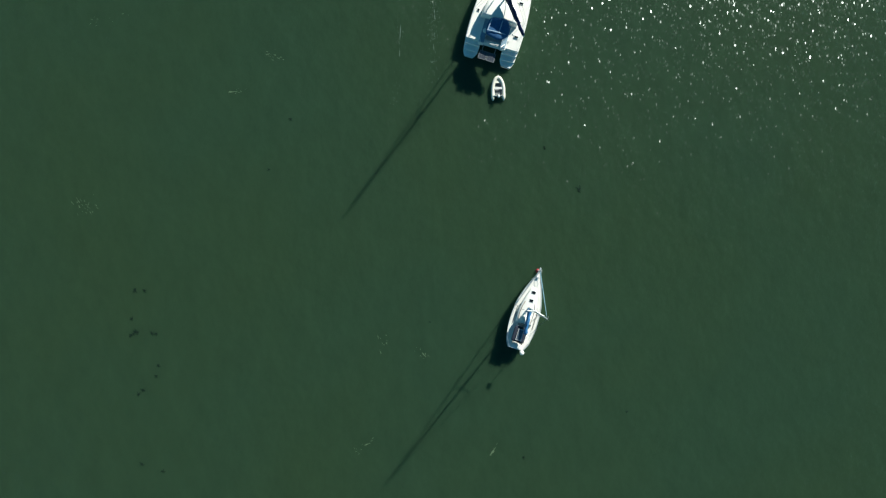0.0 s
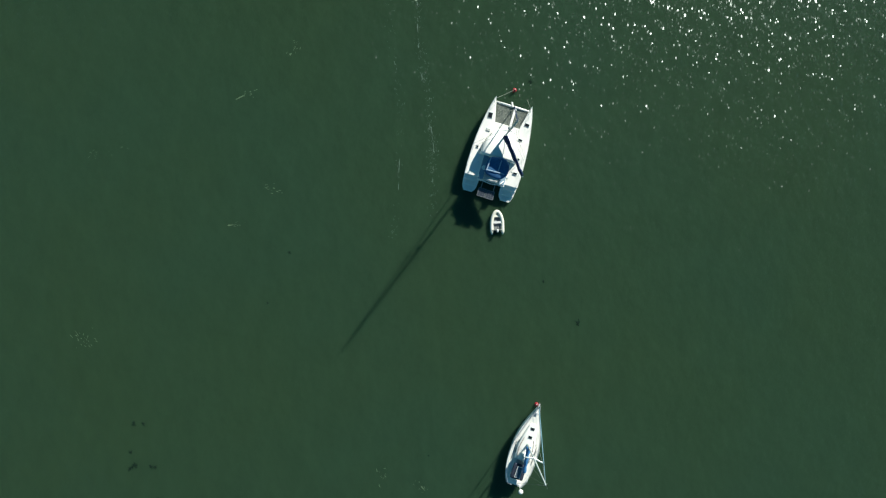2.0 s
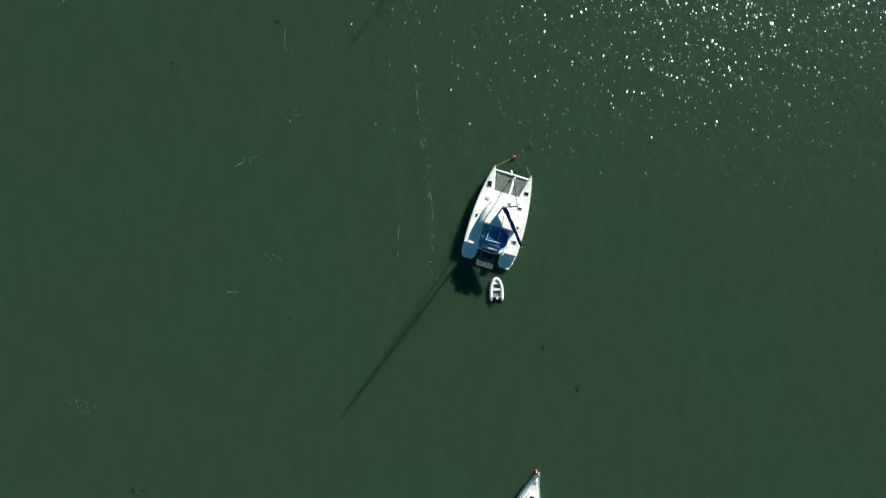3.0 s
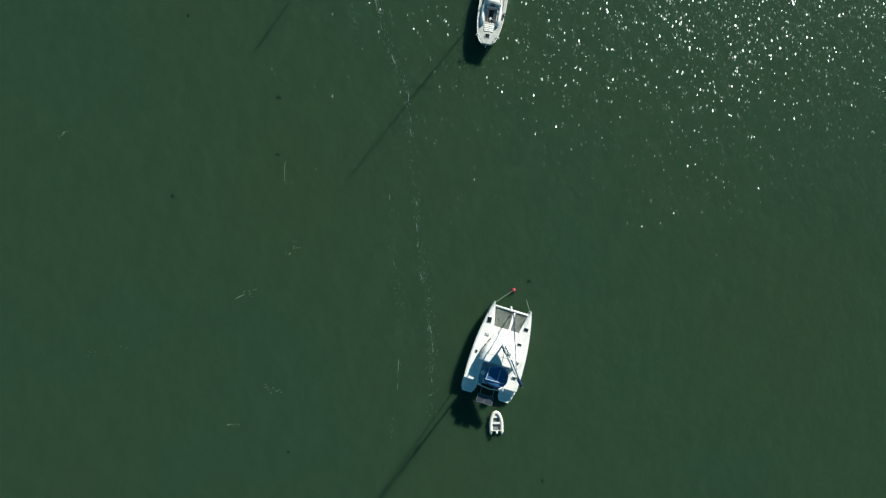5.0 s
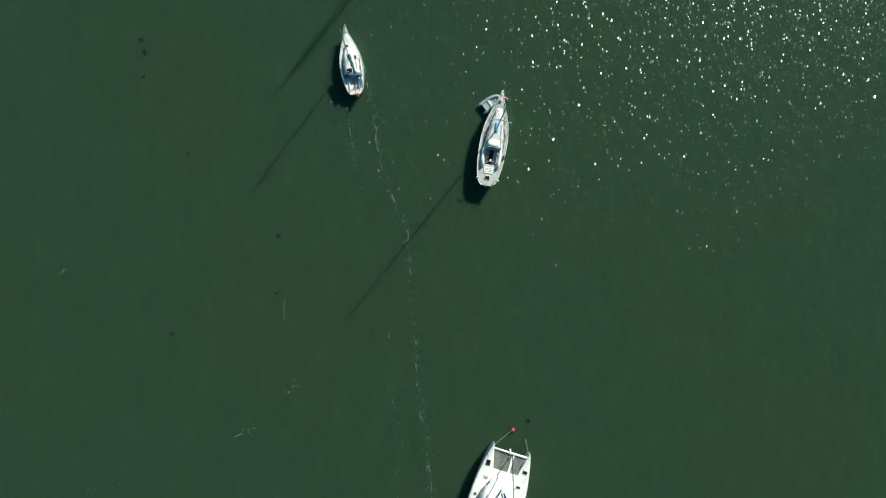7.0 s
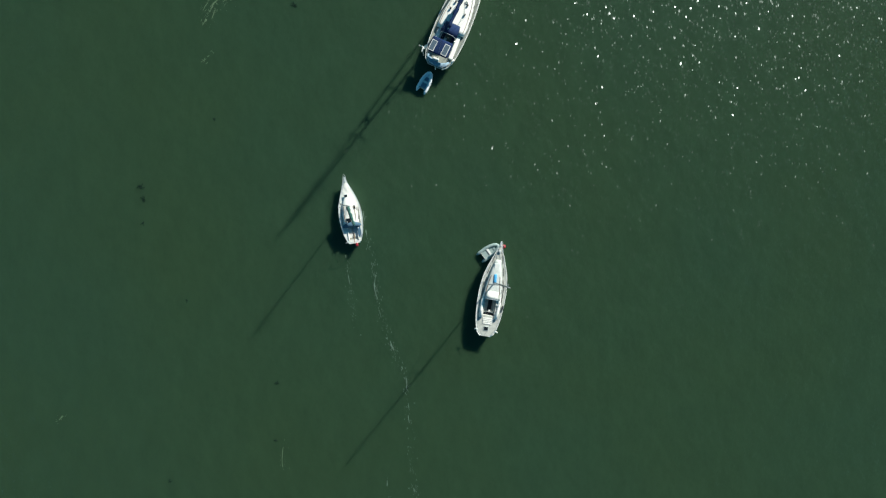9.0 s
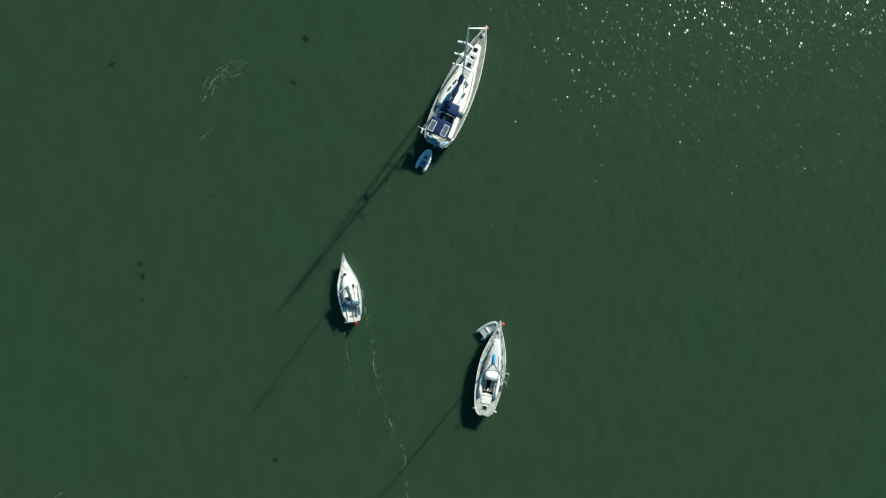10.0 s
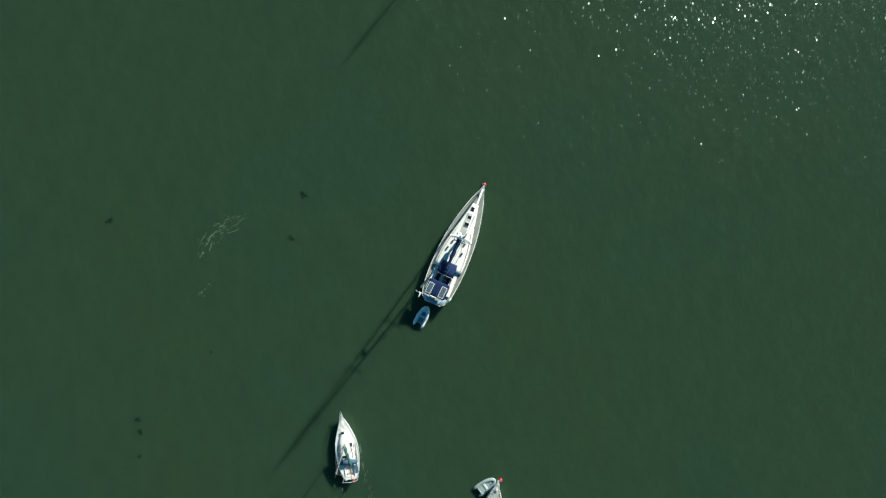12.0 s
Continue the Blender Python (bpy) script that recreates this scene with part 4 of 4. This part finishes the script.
# ---- floating weed and foam ----
def weed_mesh(seed):
    rnd = random.Random(seed)
    bm = bmesh.new()
    for _ in range(14):
        a, x, y = rnd.uniform(0, 6.28), rnd.gauss(0, 0.05), rnd.gauss(0, 0.07)
        l = rnd.uniform(0.15, 0.4)
        pts = [(x + l * f * math.cos(a + f * 0.8), y + l * f * math.sin(a + f * 0.8), 0.015 + 0.02 * math.sin(3 * f)) for f in (0, 0.33, 0.66, 1)]
        tube(pts, [0.03, 0.05, 0.045, 0.01], 5, bm, flat=0.35)
    me = bpy.data.meshes.new("seaweed_clump")
    bm.to_mesh(me)
    bm.free()
    me.materials.append(WEED)
    return me


WEEDS = [weed_mesh(k) for k in range(4)]
SPOTS = [
    (-37.1, -5.0, 0.8), (-36.0, -5.0, 0.8), (-37.5, -8.4, 0.8), (-37.1, -10.0, 1.3),
    (-37.6, -10.4, 0.8), (-35.1, -10.2, 0.8), (-34.6, -10.2, 0.8), (-34.3, -14.1, 0.8), (-34.6, -15.3, 0.8), (-36.2, -17.0, 0.8),
    (-36.7, -17.5, 0.8), (-36.3, -25.9, 0.8), (-33.8, -26.8, 0.8), (16.4, 7.2, 1.2), (-18.4, 15.7, 0.8), (-21.0, 9.6, 0.7),
    (12.2, 12.2, 0.6), (22.2, -19.6, 0.6), (9.7, -25.1, 0.6), (-1.6, -8.8, 0.5), (-39.8, 106.0, 1.3), (-17.9, 104.0, 1.1),
    (-27.4, 90.2, 0.7), (-35.9, 80.5, 1.0), (-35.9, 77.6, 0.8), (-19.6, 58.5, 0.9), (-30.5, 68.3, 0.6), (-19.7, 51.5, 0.7),
    (-32.4, 46.5, 0.9), (10.6, 36.3, 0.9), (-36.2, 82.0, 1.2), (-16.4, 109.3, 1.3),
]
rnd = random.Random(5)
for x, y, s in SPOTS:
    w = new("seaweed_clump", WEEDS[rnd.randrange(4)])
    w.matrix_world = pose(x, y, 0, 0, 0, rnd.uniform(0, 360)) @ Matrix.Diagonal((s, s, 1, 1))
    tagged(w, "small dark clump of floating seaweed", "seaweed", "floating weed")


STREAK = surface("weedy_scum", (0.074, 0.118, 0.062), 0.9, grain=0.3, size=3)


def foam(name, label, line, count, spread, size, seed):
    """Broken flecks of froth along a line."""
    rnd = random.Random(seed)
    verts, faces = [], []
    lens = [math.dist(a, b) for a, b in zip(line, line[1:])]
    # meandering film, torn into lengths
    path, run = [], 0.0
    for (ax, ay), (bx, by) in zip(line, line[1:]):
        d = math.hypot(bx - ax, by - ay)
        for k in range(max(1, round(d / 0.18))):
            f = k / max(1, round(d / 0.18))
            path.append((ax + (bx - ax) * f, ay + (by - ay) * f, (bx - ax) / d, (by - ay) / d, run + d * f))
        run += d
    row = None
    for x, y, ux, uy, q in path:
        sway = spread * 0.9 * noise.noise((q * 0.55, seed * 7.3, 0.0))
        wide = size * 0.85 * (noise.noise((q * 0.8, seed * 3.7, 5.0)) + (0.1 if name == "foam_streak" else -0.05) + 0.6 * noise.noise((q * 2.9, seed, 9.0)))
        if wide <= 0.006:
            row = None
            continue
        o = len(verts)
        verts += [(x - uy * (sway + wide), y + ux * (sway + wide), 0.006), (x - uy * sway, y + ux * sway, 0.014), (x - uy * (sway - wide), y + ux * (sway - wide), 0.006)]
        if row is not None:
            faces += [(row, row + 1, o + 1, o), (row + 1, row + 2, o + 2, o + 1)]
        row = o
    for _ in range(count):
        d = rnd.random() * sum(lens)
        k = 0
        while k < len(lens) - 1 and d > lens[k]:
            d -= lens[k]
            k += 1
        f = d / lens[k]
        (ax, ay), (bx, by) = line[k], line[k + 1]
        clump = 1.2 * noise.noise((d * 0.9 + seed, k * 3.1, seed)) + 0.45
        if rnd.random() > clump:
            continue
        x, y = ax + (bx - ax) * f + rnd.gauss(0, spread * 1.2), ay + (by - ay) * f + rnd.gauss(0, spread * 1.2)
        r, turn, n = size * rnd.uniform(0.15, 0.5), math.atan2(by - ay, bx - ax) + rnd.gauss(0, 0.3), 6
        o = len(verts)
        for q in range(n):
            a = 2 * math.pi * q / n
            u, v = r * 2.6 * math.cos(a) * rnd.uniform(0.6, 1.2), r * 0.42 * math.sin(a) * rnd.uniform(0.6, 1.2)
            verts.append((x + u * math.cos(turn) - v * math.sin(turn), y + u * math.sin(turn) + v * math.cos(turn), 0.006))
        verts.append((x, y, 0.02))
        faces += [(o + q, o + (q + 1) % n, o + n) for q in range(n)]
    me = bpy.data.meshes.new(name)
    me.from_pydata(verts, [], faces)
    me.materials.append(FOAM if name == "wake_foam" else STREAK)
    return tagged(new(name, me), label, "foam", kind="stuff")


foam("wake_foam", "thin broken foam line of the sloop's wake", [(-9.5, 79.4), (-9.1, 77.0), (-8.1, 73.3), (-7.9, 70.5), (-7.2, 67.1), (-6.0, 63.6), (-4.2, 59.7), (-3.6, 54.9)], 420, 0.24, 0.12, 1)
foam("wake_foam", "thin broken foam line of the sloop's wake", [(-11.4, 73.9), (-11.1, 71.2), (-10.6, 68.5), (-10.1, 65.7), (-9.2, 63.4)], 200, 0.2, 0.1, 2)
foam("wake_foam", "thin broken foam line of the sloop's wake", [(-3.8, 56.1), (-3.4, 50.7), (-2.9, 44.5), (-2.8, 39.1), (-2.1, 35.7), (-1.5, 30.9), (-1.2, 25.5)], 330, 0.25, 0.11, 3)
foam("wake_foam", "thin broken foam line of the sloop's wake", [(-2.7, 45.9), (-3.0, 41.6), (-2.1, 38.8), (-1.6, 35.4), (-1.4, 32.0), (-1.0, 27.7), (-1.1, 22.9), (-1.5, 19.5)], 420, 0.28, 0.1, 4)
foam("wake_foam", "faint broken foam line of the sloop's wake", [(-6.4, 46.8), (-6.3, 42.7), (-5.6, 37.9), (-5.0, 33.8), (-4.9, 29.7), (-5.3, 24.3), (-5.4, 20.2), (-6.3, 16.8)], 240, 0.3, 0.09, 5)
foam("foam_streak", "loose streak of olive scum and foam on the water", [(-23.7, 106.5), (-26.3, 105.3), (-27.6, 104.1), (-29.1, 101.2)], 220, 0.3, 0.17, 6)
for k, (dx, dy) in enumerate(((-0.5, 0.35), (0.45, -0.3), (0.9, -0.75))):
    foam("foam_streak", "loose streak of olive scum and foam on the water", [(-24.6 + dx, 106.1 + dy), (-26.3 + dx, 105.3 + dy), (-27.6 + dx, 104.1 + dy), (-28.6 + dx, 102.2 + dy)], 70, 0.35, 0.09, 30 + k)
foam("foam_streak", "loose streak of olive scum and foam on the water", [(-27.6, 98.4), (-28.7, 97.3), (-28.9, 97.1)], 39, 0.15, 0.18, 7)
foam("foam_streak", "loose streak of olive scum and foam on the water", [(-21.4, 23.6), (-19.6, 23.4)], 29, 0.3, 0.18, 8)
foam("foam_streak", "loose streak of olive scum and foam on the water", [(-25.8, 18.9), (-24.1, 19.1)], 23, 0.2, 0.16, 9)
foam("foam_streak", "loose streak of olive scum and foam on the water", [(-44.2, 6.2), (-42.9, 4.8)], 39, 0.5, 0.18, 10)
foam("foam_streak", "loose streak of olive scum and foam on the water", [(-7.6, -10.7), (-7.0, -11.8)], 34, 0.35, 0.2, 11)
foam("foam_streak", "loose streak of olive scum and foam on the water", [(-2.7, -12.2), (-1.8, -13.3)], 18, 0.3, 0.16, 12)
foam("foam_streak", "loose streak of olive scum and foam on the water", [(-10.6, -24.3), (-8.3, -23.1)], 23, 0.25, 0.18, 13)
foam("foam_streak", "loose streak of olive scum and foam on the water", [(5.7, -24.9), (6.5, -23.6)], 16, 0.15, 0.18, 14)
foam("foam_streak", "loose streak of olive scum and foam on the water", [(-18.8, 51.8), (-18.7, 48.1)], 30, 0.3, 0.1, 15)
foam("foam_streak", "loose streak of olive scum and foam on the water", [(-18.3, 39.4), (-17.4, 41.0)], 26, 0.25, 0.18, 16)
foam("foam_streak", "loose streak of olive scum and foam on the water", [(-24.9, 34.1), (-21.9, 35.6)], 23, 0.3, 0.16, 17)
foam("foam_streak", "loose streak of olive scum and foam on the water", [(-42.3, 27.2), (-37.9, 28.6)], 29, 0.4, 0.16, 18)
foam("foam_streak", "loose streak of olive scum and foam on the water", [(-46.1, 53.5), (-45.2, 54.4)], 16, 0.15, 0.16, 19)
